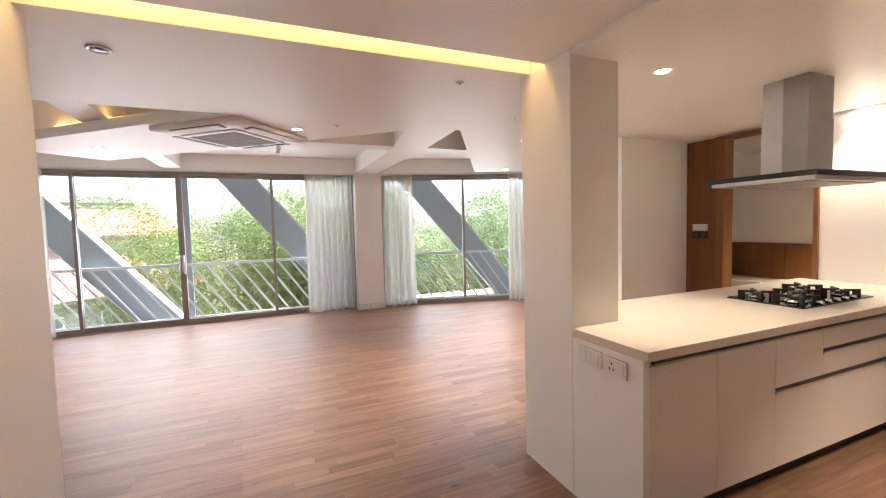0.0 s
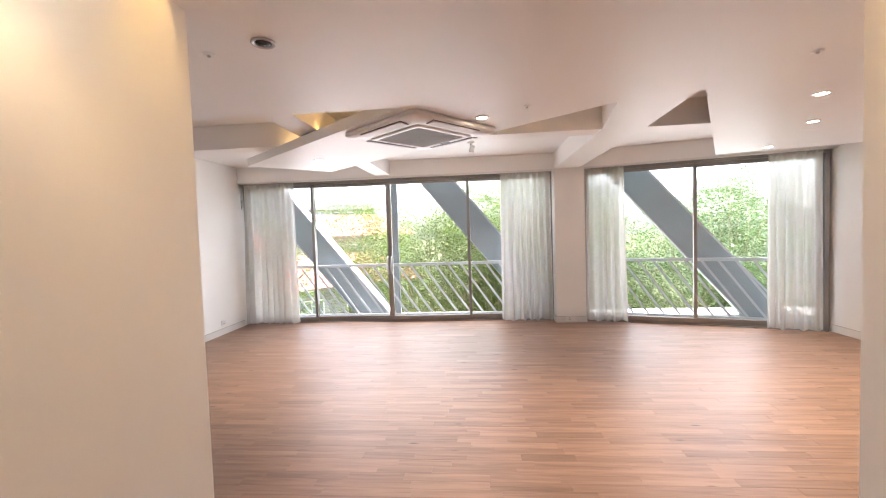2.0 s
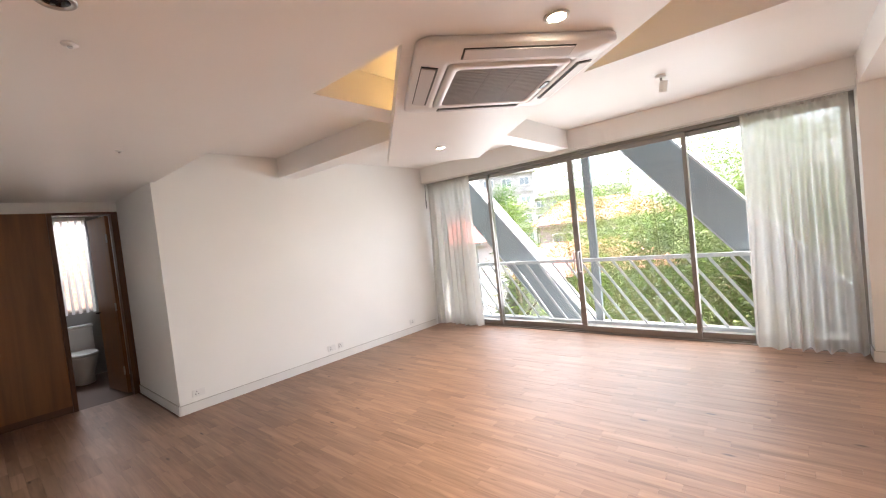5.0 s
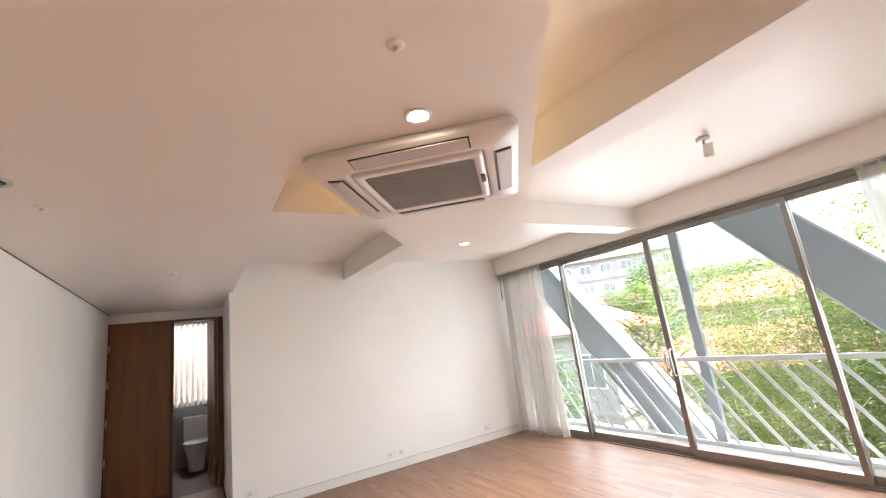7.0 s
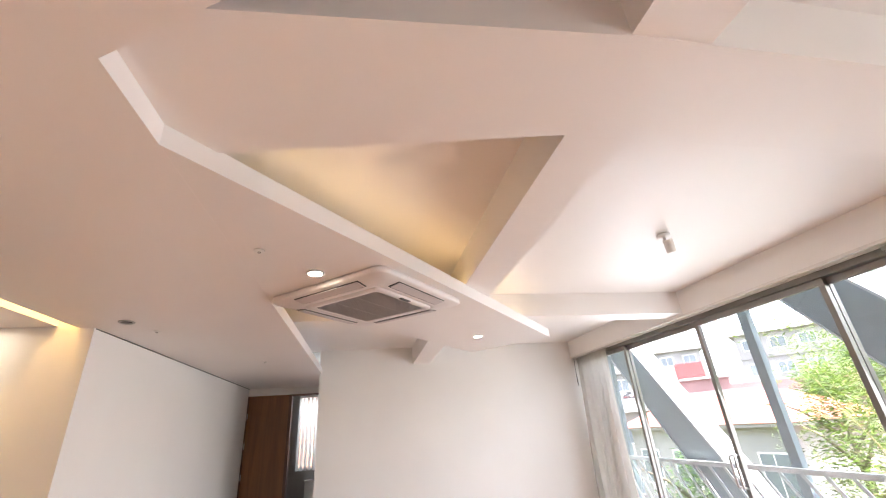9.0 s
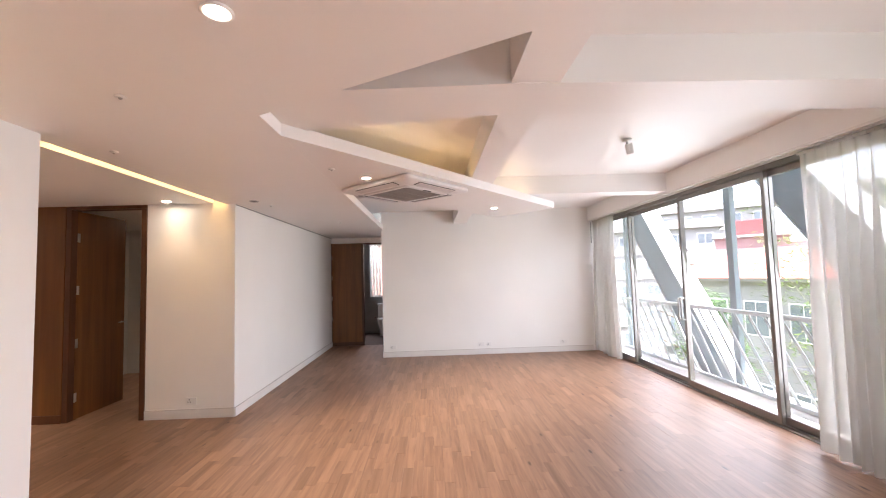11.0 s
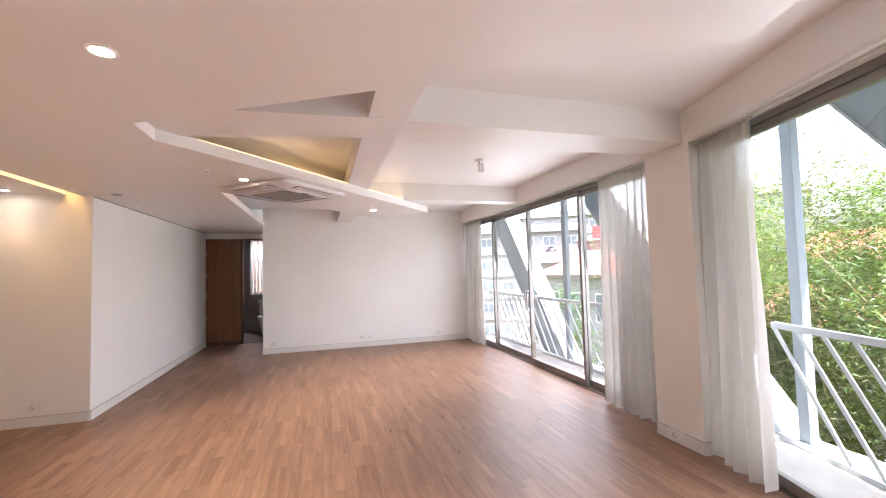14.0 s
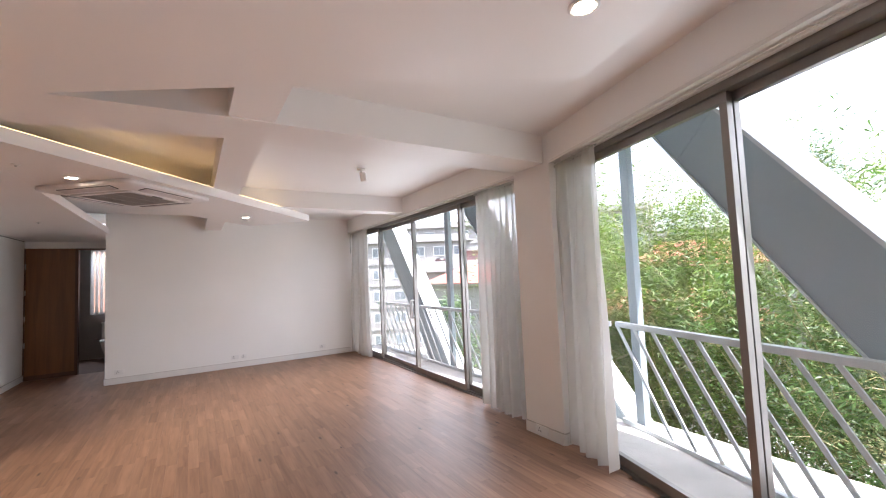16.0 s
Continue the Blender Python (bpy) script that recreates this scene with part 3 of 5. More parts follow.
tagged(link("balcony_turned", bm, M_CONC), "pale concrete balcony floor of the turned bay", "balcony", "", "structure")


def railing(M, length, posts, label):
    """Flat top rail with leaning flat bars along local -y."""
    r = new("balcony_railing")
    r.matrix_basis = M.copy()
    bpy.context.view_layer.update()
    tagged(r, label, "railing", "balcony railings")
    boxpart("top_rail", (-0.03, 0.03, -length, 0, 0.905, 0.955), M_RAIL, r, 0.004, M)
    boxpart("bottom_rail", (-0.02, 0.02, -length, 0, -0.03, 0.012), M_RAIL, r, 0.004, M)
    run, s = 0.62, 0.0
    while s < length - 0.05:
        a, b = s, min(s + run, length)
        f = (b - a) / run
        bm = bmesh.new()
        top, lo = Vector((0, -a, 0.904)), Vector((0, -b, 0.904 - 0.89 * f))
        d = (lo - top).normalized()
        n = Vector((0, -d.z, d.y)) * 0.017
        vs = []
        for p in (top, lo):
            for dx, k in ((-0.006, -1), (0.006, -1), (0.006, 1), (-0.006, 1)):
                vs.append(bm.verts.new(M @ (p + k * n + Vector((dx, 0, 0)))))
        for q in ((0, 1, 2, 3), (4, 7, 6, 5), (0, 4, 5, 1), (1, 5, 6, 2), (2, 6, 7, 3), (3, 7, 4, 0)):
            bm.faces.new([vs[i] for i in q])
        part("bar", bm, M_RAIL, r)
        s += 0.235
    for p in posts:
        boxpart("post", (0.032, 0.10, -p - 0.055, -p + 0.055, -0.03, 2.995), M_BLUE, r, 0.005, M, "tall grey-blue steel post")
    return r


R1 = pose(3.68, 9.1, 0)
railing(R1, 9.1 - 3.0, [9.1 - 6.09, 9.1 - 8.95], "pale steel balcony railing with leaning flat bars")
R2 = BAY @ pose(0.66, 0.30, 0)
railing(R2, 4.58, [0.20], "pale steel balcony railing of the turned bay")


def brace(M, s_mid, z_mid, label):
    """A deep boxed diagonal that comes down along local -y, with lips at its edges."""
    b = new("diagonal_brace")
    b.matrix_basis = M @ pose(0, -s_mid, z_mid)
    bpy.context.view_layer.update()
    tagged(b, label, "brace", "diagonal braces")
    ang = math.atan(1.22)
    T = M @ pose(0, -s_mid, z_mid) @ pose(0, 0, 0, math.degrees(ang), 0, 0)
    lo, hi, w = -3.6, 3.0, 0.238
    boxpart("web", (0.0, 0.30, lo, hi, -w, w), M_BLUE, b, 0.006, T)
    boxpart("flange", (-0.012, 0.312, lo, hi, w + 0.0005, w + 0.026), M_RAIL, b, 0, T)
    boxpart("flange", (-0.012, 0.312, lo, hi, -w - 0.014, -w - 0.0005), M_RAIL, b, 0, T)
    boxpart("joint_plate", (-0.004, -0.0005, 1.72, 1.727, -w, w), M_BLUE, b, 0, T)
    return b


brace(pose(3.77, 9.1, 0), 9.1 - 7.58, 1.2, "broad grey-blue steel diagonal outside the railing")
brace(pose(3.77, 9.1, 0), 9.1 - 4.25, 1.2, "broad grey-blue steel diagonal outside the railing")
brace(BAY @ pose(0.775, 0, 0), 1.75, 1.2, "broad grey-blue steel diagonal outside the turned bay")
# ---- ceiling things ----
def round_square(half, r, z, seg=6):
    pts = []
    for cx, cy, a0 in ((1, 1, 0), (-1, 1, 90), (-1, -1, 180), (1, -1, 270)):
        for k in range(seg + 1):
            a = radians(a0 + 90 * k / seg)
            pts.append(Vector((cx * (half - r) + r * math.cos(a), cy * (half - r) + r * math.sin(a), z)))
    return pts


def loft(bm, rings, m, cap=False):
    rs = [[bm.verts.new(m @ p) for p in ring] for ring in rings]
    n = len(rs[0])
    for a, b in zip(rs, rs[1:]):
        for k in range(n):
            f = bm.faces.new((a[k], a[(k + 1) % n], b[(k + 1) % n], b[k]))
            f.smooth = True
    if cap:
        bm.faces.new(rs[0])
        bm.faces.new(rs[-1])


M_SLAT = mat("mid_grey_plastic", (0.40, 0.38, 0.37), 0.5)
AC = pose(-0.405, 4.995, Z_LOW, 0, 0, -40.5)
ac = new("ceiling_air_conditioner")
ac.matrix_basis = AC.copy()
bpy.context.view_layer.update()
tagged(ac, "white four-way cassette air conditioner set in the ceiling arm", "air conditioner")
bm = bmesh.new()
loft(bm, [round_square(0.462, 0.06, 0.0), round_square(0.468, 0.062, -0.006), round_square(0.468, 0.062, -0.030), round_square(0.458, 0.06, -0.038), round_square(0.335, 0.04, -0.056), round_square(0.312, 0.03, -0.056), round_square(0.308, 0.03, -0.04)], AC)
part("panel", bm, M_ACW, ac)
bm = bmesh.new()
loft(bm, [round_square(0.304, 0.03, -0.040), round_square(0.304, 0.03, -0.062), round_square(0.262, 0.03, -0.066), round_square(0.258, 0.03, -0.055)], AC)
grille = part("intake_frame", bm, M_ACW, ac)
boxpart("filter", (-0.262, 0.262, -0.262, 0.262, -0.0575, -0.0555), M_GREY, grille, 0, AC, "dark grey filter mesh")
for k in range(26):
    y = -0.25 + k * 0.02
    boxpart("slat", (-0.259, 0.259, y - 0.003, y + 0.003, -0.064, -0.058), M_SLAT, grille, 0, AC)
for k in (-0.5, 0.5):
    boxpart("rib", (k * 0.17 - 0.0015, k * 0.17 + 0.0015, -0.259, 0.259, -0.0655, -0.0642), M_SLAT, grille, 0, AC)
for k in range(4):
    T = AC @ pose(0, 0, 0, 0, 0, 90 * k)
    boxpart("air_slot", (-0.262, 0.262, -0.041, 0.041, -0.002, 0.002), M_BLACK, ac, 0, T @ pose(0, 0.392, -0.0488, 8.3, 0, 0), "dark air outlet slot")
    boxpart("flap", (-0.255, 0.255, -0.029, 0.038, -0.006, -0.0005), M_FLAP, ac, 0.002, T @ pose(0, 0.392, -0.0518, 8.3, 0, 0), "pale grey air flap")
boxpart("display", (-0.05, 0.05, -0.298, -0.274, -0.0690, -0.0635), M_BLACK, ac, 0.002, AC @ pose(0, 0, 0, 0, 0, 90), "small dark receiver window")


def downlight(x, y, z, lit=True, power=0.0, label="round recessed downlight, lit warm white", cone=82, color=(1.0, 0.80, 0.56)):
    d = base("downlight", x, y, z, 0, label, "downlight", "downlights")
    bm = bmesh.new()
    lathe(bm, [(0.052, -0.001), (0.053, -0.006), (0.048, -0.010), (0.040, -0.008), (0.036, 0.0)], (x, y, z), 28)
    part("trim_ring", bm, M_WHITE if lit else M_STEEL, d)
    bm = bmesh.new()
    lathe(bm, [(0.036, -0.0055), (0.030, -0.0075), (0.01, -0.0085)], (x, y, z), 24)
    part("lens", bm, M_BULB if lit else M_BLKGL, d, "glowing lens" if lit else "dark unlit lens")
    if power:
        lamp("downlight_beam", "SPOT", power, color, look((x, y, z - 0.03), (x, y - 0.001, 0)), spot=cone, radius=0.03)
    return d


downlight(-0.84, 2.18, Z_LOW, True, 22)
downlight(-0.72, 4.48, Z_LOW, True, 22)
downlight(0.70, 6.33, Z_LOW, True, 18)
downlight(0.0, 1.60, Z_LOW, True, 14)
downlight(1.22, 1.16, Z_LOW, True, 14)
downlight(-2.12, 5.45, Z_LOW, False, 0, "round recessed downlight with a dark unlit lens")
downlight(-2.84, 2.577, Z_KIT, True, 14)
downlight(-2.82, 0.34, Z_KIT, True, 14)
# extra kitchen downlight out of view, added to brighten fronts and walls
downlight(-4.6, 1.6, Z_KIT, True, 30)
# unseen downlight added to light the room behind the kitchen
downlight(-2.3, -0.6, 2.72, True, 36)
# another unseen one, added so the side room looks dimly lit
downlight(-4.0, 7.0, 2.42, True, 5)
downlight(-3.05, 5.40, Z_HALL, True, 1.2, cone=84, color=(1.0, 0.66, 0.34))
# hall downlight out of view, added to lift the hall's brightness
downlight(-5.4, 4.4, Z_HALL, True, 24)


def sensor(x, y, z=Z_LOW):
    s = base("smoke_sensor", x, y, z, 0, "small white ceiling sensor with a dark tip", "sensor", "ceiling sensors")
    bm = bmesh.new()
    lathe(bm, [(0.026, -0.001), (0.026, -0.004), (0.018, -0.007), (0.010, -0.009)], (x, y, z), 20)
    part("cover", bm, M_WHITE, s)
    bm = bmesh.new()
    lathe(bm, [(0.009, -0.0095), (0.007, -0.015), (0.003, -0.017)], (x, y, z), 12)
    part("tip", bm, M_STEEL, s, "grey metal tip")


for x, y in ((-2.25, 3.61), (-0.95, 4.17), (-1.6, 2.79), (-1.59, 7.37), (-2.05, 5.75)):
    sensor(x, y)

sp = base("ceiling_spotlight", 1.70, 4.60, Z_HIGH, 0, "small white adjustable spotlight on the upper ceiling", "spotlight")
bm = bmesh.new()
lathe(bm, [(0.045, -0.0005), (0.045, -0.018), (0.040, -0.022), (0.012, -0.024)], (1.70, 4.60, Z_HIGH), 24)
part("mount", bm, M_WHITE, sp)
bm = bmesh.new()
tube(bm, [(1.70, 4.60, Z_HIGH - 0.024), (1.70, 4.60, Z_HIGH - 0.06)], 0.010, 10)
part("stem", bm, M_STEEL, sp)
T = pose(1.715, 4.59, Z_HIGH - 0.10, 12, -14, 0)
bm = bmesh.new()
lathe(bm, [(0.030, 0.055), (0.033, 0.050), (0.033, -0.035), (0.030, -0.042), (0.027, -0.038)], (0, 0, 0), 24, T)
part("head", bm, M_WHITE, sp)
bm = bmesh.new()
lathe(bm, [(0.026, -0.037), (0.015, -0.039), (0.005, -0.040)], (0, 0, 0), 20, T)
part("lens", bm, M_BULB, sp, "glowing lens")


# ---- sockets and switches ----
def plate(name, M, w, h, kind, label, group):
    """A wall plate facing local -y, with its own inserts."""
    p = new(name)
    p.matrix_basis = M.copy()
    bpy.context.view_layer.update()
    tagged(p, label, "switch" if kind == "switch" else "socket", group)
    boxpart("back_plate", (-w / 2, w / 2, -0.012, 0, -h / 2, h / 2), M_WHITE, p, 0.003, M)
    if kind == "switch":
        n = 3
        for i in range(n):
            a = -w / 2 + 0.012 + (w - 0.024) * i / n
            boxpart("rocker", (a + 0.001, a + (w - 0.024) / n - 0.001, -0.017, -0.0122, -h / 2 + 0.014, h / 2 - 0.014), M_WHITE, p, 0.002, M)
    else:
        boxpart("insert", (-w / 2 + 0.012, w / 2 - 0.012, -0.0155, -0.0122, -h / 2 + 0.012, h / 2 - 0.012), M_WHITE, p, 0.001, M)
        for dx, dz in ((-0.012, 0.016), (-0.024, -0.010), (0.0, -0.010)):
            boxpart("pin_hole", (dx - 0.004 - 0.006, dx + 0.004 - 0.006, -0.0162, -0.0156, dz - 0.006, dz + 0.006), M_BLACK, p, 0, M, "dark pin hole")
        boxpart("rocker", (w / 2 - 0.034, w / 2 - 0.018, -0.018, -0.0156, -0.018, 0.018), M_WHITE, p, 0.001, M)
    return p


plate("light_switch", pose(-2.993, 3.26, 0.815, 0, 0, 180), 0.155, 0.085, "switch", "white three-gang switch on the island end", "island plates")
plate("wall_socket", pose(-3.16, 3.26, 0.81, 0, 0, 180), 0.13, 0.085, "socket", "white switched socket on the island end", "island plates")
for x in (-0.92, 0.72, 0.87, 2.28):
    plate("wall_socket", pose(x, Y_END, 0.185), 0.12 if x != 0.87 else 0.08, 0.075, "socket", "white socket low on the end wall", "end wall sockets")
plate("wall_socket", pose(-2.87, 5.6, 0.19), 0.12, 0.075, "socket", "white socket low on the wall beside the opening", "hall sockets")
plate("wall_socket", pose(2.778, 3.10, 0.062, 0, 0, -90), 0.15, 0.075, "socket", "white double socket in the pier skirting", "pier sockets")
plate("wall_socket", pose(1.55, -0.2, 0.19, 0, 0, 180), 0.12, 0.075, "socket", "white socket low on the wall by the turned bay", "south wall sockets")

# ---- kitchen island ----
isl = base("kitchen_island", -2.9, 1.7, 0, 0, "white lacquered kitchen island with a cream worktop", "kitchen island")
boxpart("carcass", (-3.285, -2.67, 0.26, 2.925, 0.15, 0.885), M_LACQ, isl)
boxpart("end_panel", (-3.31, -2.855, 3.225, 3.26, 0.0, 0.885), M_WALL, isl, 0, None, "painted end panel")
boxpart("filler", (-3.285, -2.855, 2.93, 3.224, 0.15, 0.885), M_LACQ, isl)
boxpart("back_panel", (-2.668, -2.65, 0.26, 2.925, 0.0, 0.885), M_LACQ, isl)
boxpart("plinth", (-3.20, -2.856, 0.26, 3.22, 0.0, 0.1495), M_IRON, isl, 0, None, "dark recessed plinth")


def front(y0, y1, z0, z1, nm):
    return boxpart(nm, (-3.308, -3.2855, y0 + 0.001, y1 - 0.001, z0, z1), M_LACQ, isl, 0.0012)


def grip(y0, y1, z, owner):
    """A recessed channel: throat darkened for its shade, steel lip at its foot."""
    boxpart("grip", (-3.3105, -3.2995, y0, y1, z - 0.017, z - 0.003), M_STEEL, owner, 0.001, None, "brushed steel grip strip")
    boxpart("grip_throat", (-3.300, -3.2875, y0, y1, z - 0.0025, z + 0.017), M_GREY, owner, 0, None, "grip recess with its shade painted dark grey")


boxpart("handle_channel", (-3.300, -3.2855, 0.27, 3.185, 0.850, 0.880), M_GREY, isl, 0, None, "recessed grip channel under the worktop")
boxpart("channel_lip", (-3.306, -3.3005, 0.27, 3.185, 0.850, 0.8555), M_STEEL, isl, 0, None, "steel edge of the grip channel")
front(2.765, 3.224, 0.15, 0.848, "door")
front(2.30, 2.765, 0.15, 0.848, "door")
front(1.855, 2.30, 0.589, 0.848, "panel")
for y0, y1, z0, z1 in ((0.27, 2.30, 0.15, 0.552), (0.27, 1.855, 0.589, 0.705), (0.27, 1.855, 0.741, 0.848)):
    d = front(y0, y1, z0, z1, "drawer")
    if z1 < 0.8:
        grip(y0 + 0.005, y1, z1 + 0.0185, d)
wt = base("worktop", -2.88, 1.7, 0.885, 0, "cream polished quartz worktop on the island", "worktop")
bm = bmesh.new()
prism(bm, [(-3.335, 0.25), (-2.40, 0.25), (-2.40, 2.929), (-2.852, 2.929), (-2.852, 3.262), (-3.335, 3.262)], 0.8855, 0.93)
bevel(bm, 0.002, 1)
part("slab", bm, M_TOP, wt)

hob = base("gas_hob", -2.935, 1.35, 0.93, 0, "black glass five-burner gas hob on the island", "hob")
boxpart("glass_plate", (-3.165, -2.705, 0.94, 1.76, 0.9305, 0.940), M_BLKGL, hob, 0.002)
for bx_, by_, r in ((-2.82, 1.08, 0.045), (-3.05, 1.10, 0.035), (-2.92, 1.35, 0.06), (-2.82, 1.62, 0.035), (-3.04, 1.60, 0.05)):
    bm = bmesh.new()
    lathe(bm, [(r + 0.012, 0.0), (r + 0.012, 0.012), (r, 0.016), (r * 0.85, 0.022)], (bx_, by_, 0.9402), 20)
    bn = part("burner", bm, M_CHROME, hob, "bright metal burner ring")
    bm = bmesh.new()
    lathe(bm, [(r * 0.8, 0.0222), (r * 0.8, 0.030), (r * 0.6, 0.033), (0.01, 0.034)], (bx_, by_, 0.9402), 20)
    part("cap", bm, M_IRON, bn)
    for k in range(4):
        T = pose(bx_, by_, 0.9402, 0, 0, 45 + 90 * k) @ pose(0, 0, 0, 90, 0, 0)
        bm = bmesh.new()
        prism(bm, [(r + 0.035, 0.0), (r + 0.075, 0.0), (r + 0.075, 0.05), (r - 0.01, 0.048), (r - 0.01, 0.036), (r + 0.035, 0.034)], -0.008, 0.008, T)
        part("pan_support", bm, M_IRON, hob)
for k in range(5):
    bm = bmesh.new()
    lathe(bm, [(0.018, 0.0), (0.018, 0.018), (0.014, 0.022), (0.003, 0.023)], (-3.145 + 0.0 * k, 1.15 + 0.1 * k, 0.9402), 16)
    part("knob", bm, M_CHROME, hob)

hood = base("cooker_hood", -2.93, 1.4, 1.71, 0, "steel island cooker hood with a black glass rim", "cooker hood")
boxpart("glass_rim", (-3.255, -2.615, 0.95, 1.85, 1.735, 1.768), M_BLKGL, hood, 0.003)
boxpart("underside", (-3.235, -2.635, 0.97, 1.83, 1.712, 1.7345), M_STEEL, hood)
for y0 in (1.02, 1.42):
    boxpart("filter", (-3.18, -2.69, y0, y0 + 0.37, 1.706, 1.7118), M_ALU, hood, 0.002)
boxpart("chimney", (-3.125, -2.87, 1.41, 1.68, 1.7685, Z_KIT), M_STEEL, hood, 0.003)
boxpart("chimney_sleeve", (-3.128, -2.867, 1.407, 1.683, 1.7685, 2.12), M_STEEL, hood, 0.003)
boxpart("chimney_seam", (-3.1275, -2.99, 1.6805, 1.6845, 1.77, 2.37), M_ALU, hood)


# ---- teak joinery ----
def door_set(name, x0, x1, y, head, swing, label, hinge=1, length=None, depth=0.12, post=0.055):
    """A teak frame in a wall along x, its leaf hung on the low-x post and turned inwards by swing degrees."""
    d = base(name, (x0 + x1) / 2, y, 0, 0, label, "door", "teak doors", "structure")
    boxpart("frame_post", (x0, x0 + post, y - 0.01, y + depth, 0, head), M_TEAKD, d, 0.003)
    boxpart("frame_post", (x1 - post, x1, y - 0.01, y + depth, 0, head), M_TEAKD, d, 0.003)
    boxpart("frame_head", (x0, x1, y - 0.01, y + depth, head + 0.0005, head + 0.05), M_TEAKD, d, 0.003)
    L = length or (x1 - x0 - 2 * post - 0.006)
    T = pose(x0 + post + 0.004, y + depth - 0.045, 0, 0, 0, swing)
    leaf = boxpart("leaf", (0.0, L, 0.0, 0.04, 0.008, head - 0.005), M_TEAK, d, 0.003, T)
    for z in (0.25, 0.85, 1.45, 2.05):
        bm = bmesh.new()
        tube(bm, [T @ Vector((-0.004, -0.008, z - 0.05)), T @ Vector((-0.004, -0.008, z + 0.05))], 0.008, 8)
        box(bm, 0.004, 0.03, -0.003, -0.0005, z - 0.05, z + 0.05, T)
        part("hinge", bm, M_STEEL, leaf, "bright steel hinge")
    for s in (-0.001, 0.041):
        bm = bmesh.new()
        k = -1 if s < 0 else 1
        tube(bm, [T @ Vector(p) for p in ((L - 0.06, s, 1.02), (L - 0.06, s + 0.045 * k, 1.02), (L - 0.075, s + 0.05 * k, 1.02), (L - 0.17, s + 0.05 * k, 1.02))], 0.008, 8)
        part("lever_handle", bm, M_STEEL, leaf, "steel lever handle")
    return d


door_set("door_1", -4.27, -3.385, 5.6, 2.36, 92, "teak door standing wide open to the side room")
struct("wall_door_head", [(-4.95, -3.38, 5.615, 5.75, 2.42, 2.75)], M_WALL, "white wall strip above the teak door", "wall")
pn = base("teak_wall_panel", -4.6, 5.6, 0, 0, "golden teak veneer wall panel beside the door", "wall panel")
boxpart("panel", (-4.95, -4.275, 5.585, 5.625, 0.0, 2.41), M_TEAK, pn, 0.002)
boxpart("kick", (-4.95, -4.275, 5.575, 5.584, 0.0, 0.09), M_TEAKD, pn)
# bathroom end of the corridor: a fixed teak panel, then a doorway with its leaf pushed open
bp_ = base("teak_wall_panel", -2.06, Y_BATH, 0, 0, "dark golden teak panel closing the corridor beside the bathroom door", "wall panel")
boxpart("panel", (-2.398, -1.735, Y_BATH, Y_BATH + 0.04, 0.075, 2.265), M_TEAK, bp_, 0.002)
boxpart("kick", (-2.398, -1.735, Y_BATH + 0.006, Y_BATH + 0.04, 0.0, 0.0745), M_TEAKD, bp_)
boxpart("edge_strip", (-2.399, -2.385, Y_BATH - 0.03, Y_BATH - 0.0005, 0.0, 2.265), M_TEAKD, bp_, 0.002)
for z in (0.55, 1.0, 1.45, 1.9):
    boxpart("hinge", (-2.392, -2.378, Y_BATH - 0.012, Y_BATH - 0.0305, z, z + 0.09), M_STEEL, bp_, 0, None, "small steel hinge")
d2 = base("door_2", -1.42, Y_BATH, 0, 0, "teak bathroom door pushed wide open inwards", "door", "teak doors", "structure")
boxpart("frame_post", (-1.734, -1.69, Y_BATH - 0.012, Y_BATH + 0.11, 0, 2.265), M_TEAKD, d2, 0.003)
boxpart("frame_post", (-1.165, -1.101, Y_BATH - 0.012, Y_BATH + 0.11, 0, 2.265), M_TEAKD, d2, 0.003)
boxpart("frame_head", (-1.6895, -1.1655, Y_BATH - 0.012, Y_BATH + 0.11, 2.235, 2.265), M_TEAKD, d2, 0.003)
T = pose(-1.17, Y_BATH + 0.115, 0, 0, 0, 97)
leaf2 = boxpart("leaf", (0.0, 0.62, 0.0, 0.038, 0.008, 2.23), M_TEAK, d2, 0.003, T)
for z in (0.3, 1.1, 1.95):
    bm = bmesh.new()
    tube(bm, [T @ Vector((-0.004, 0.046, z - 0.05)), T @ Vector((-0.004, 0.046, z + 0.05))], 0.008, 8)
    part("hinge", bm, M_STEEL, leaf2, "bright steel hinge")
bm = bmesh.new()
tube(bm, [T @ Vector(p) for p in ((0.56, 0.039, 1.02), (0.56, 0.085, 1.02), (0.545, 0.09, 1.02), (0.45, 0.09, 1.02))], 0.008, 8)
part("lever_handle", bm, M_IRON, leaf2, "dark lever handle")
struct("wall_bath_head", [(-2.399, -1.101, Y_BATH - 0.012, Y_BATH + 0.11, 2.2655, Z_LOW + 0.08)], M_CEIL, "white bulkhead above the bathroom door", "wall")
# dark strip laid on the wall top as the gap's shade
struct("gap_shade_strip", [(-2.3995, -2.397, 5.62, Y_BATH - 0.02, Z_LOW - 0.008, Z_LOW - 0.0005)], M_GREY, "thin dark strip painted as the shade between wall and ceiling", "trim")

vent = base("wall_vent", -3.75, 8.05, 2.12, 0, "small round dark vent on the side room wall", "vent")
T = pose(-3.75, 8.045, 2.12, 90, 0, 0)
bm = bmesh.new()
lathe(bm, [(0.075, 0.0), (0.075, 0.02), (0.06, 0.024), (0.055, 0.01)], (0, 0, 0), 24, T)
part("ring", bm, M_GREY, vent)
for k in range(5):
    boxpart("slat", (-3.80, -3.70, 8.02, 8.03, 2.08 + 0.018 * k, 2.088 + 0.018 * k), M_BLACK, vent)
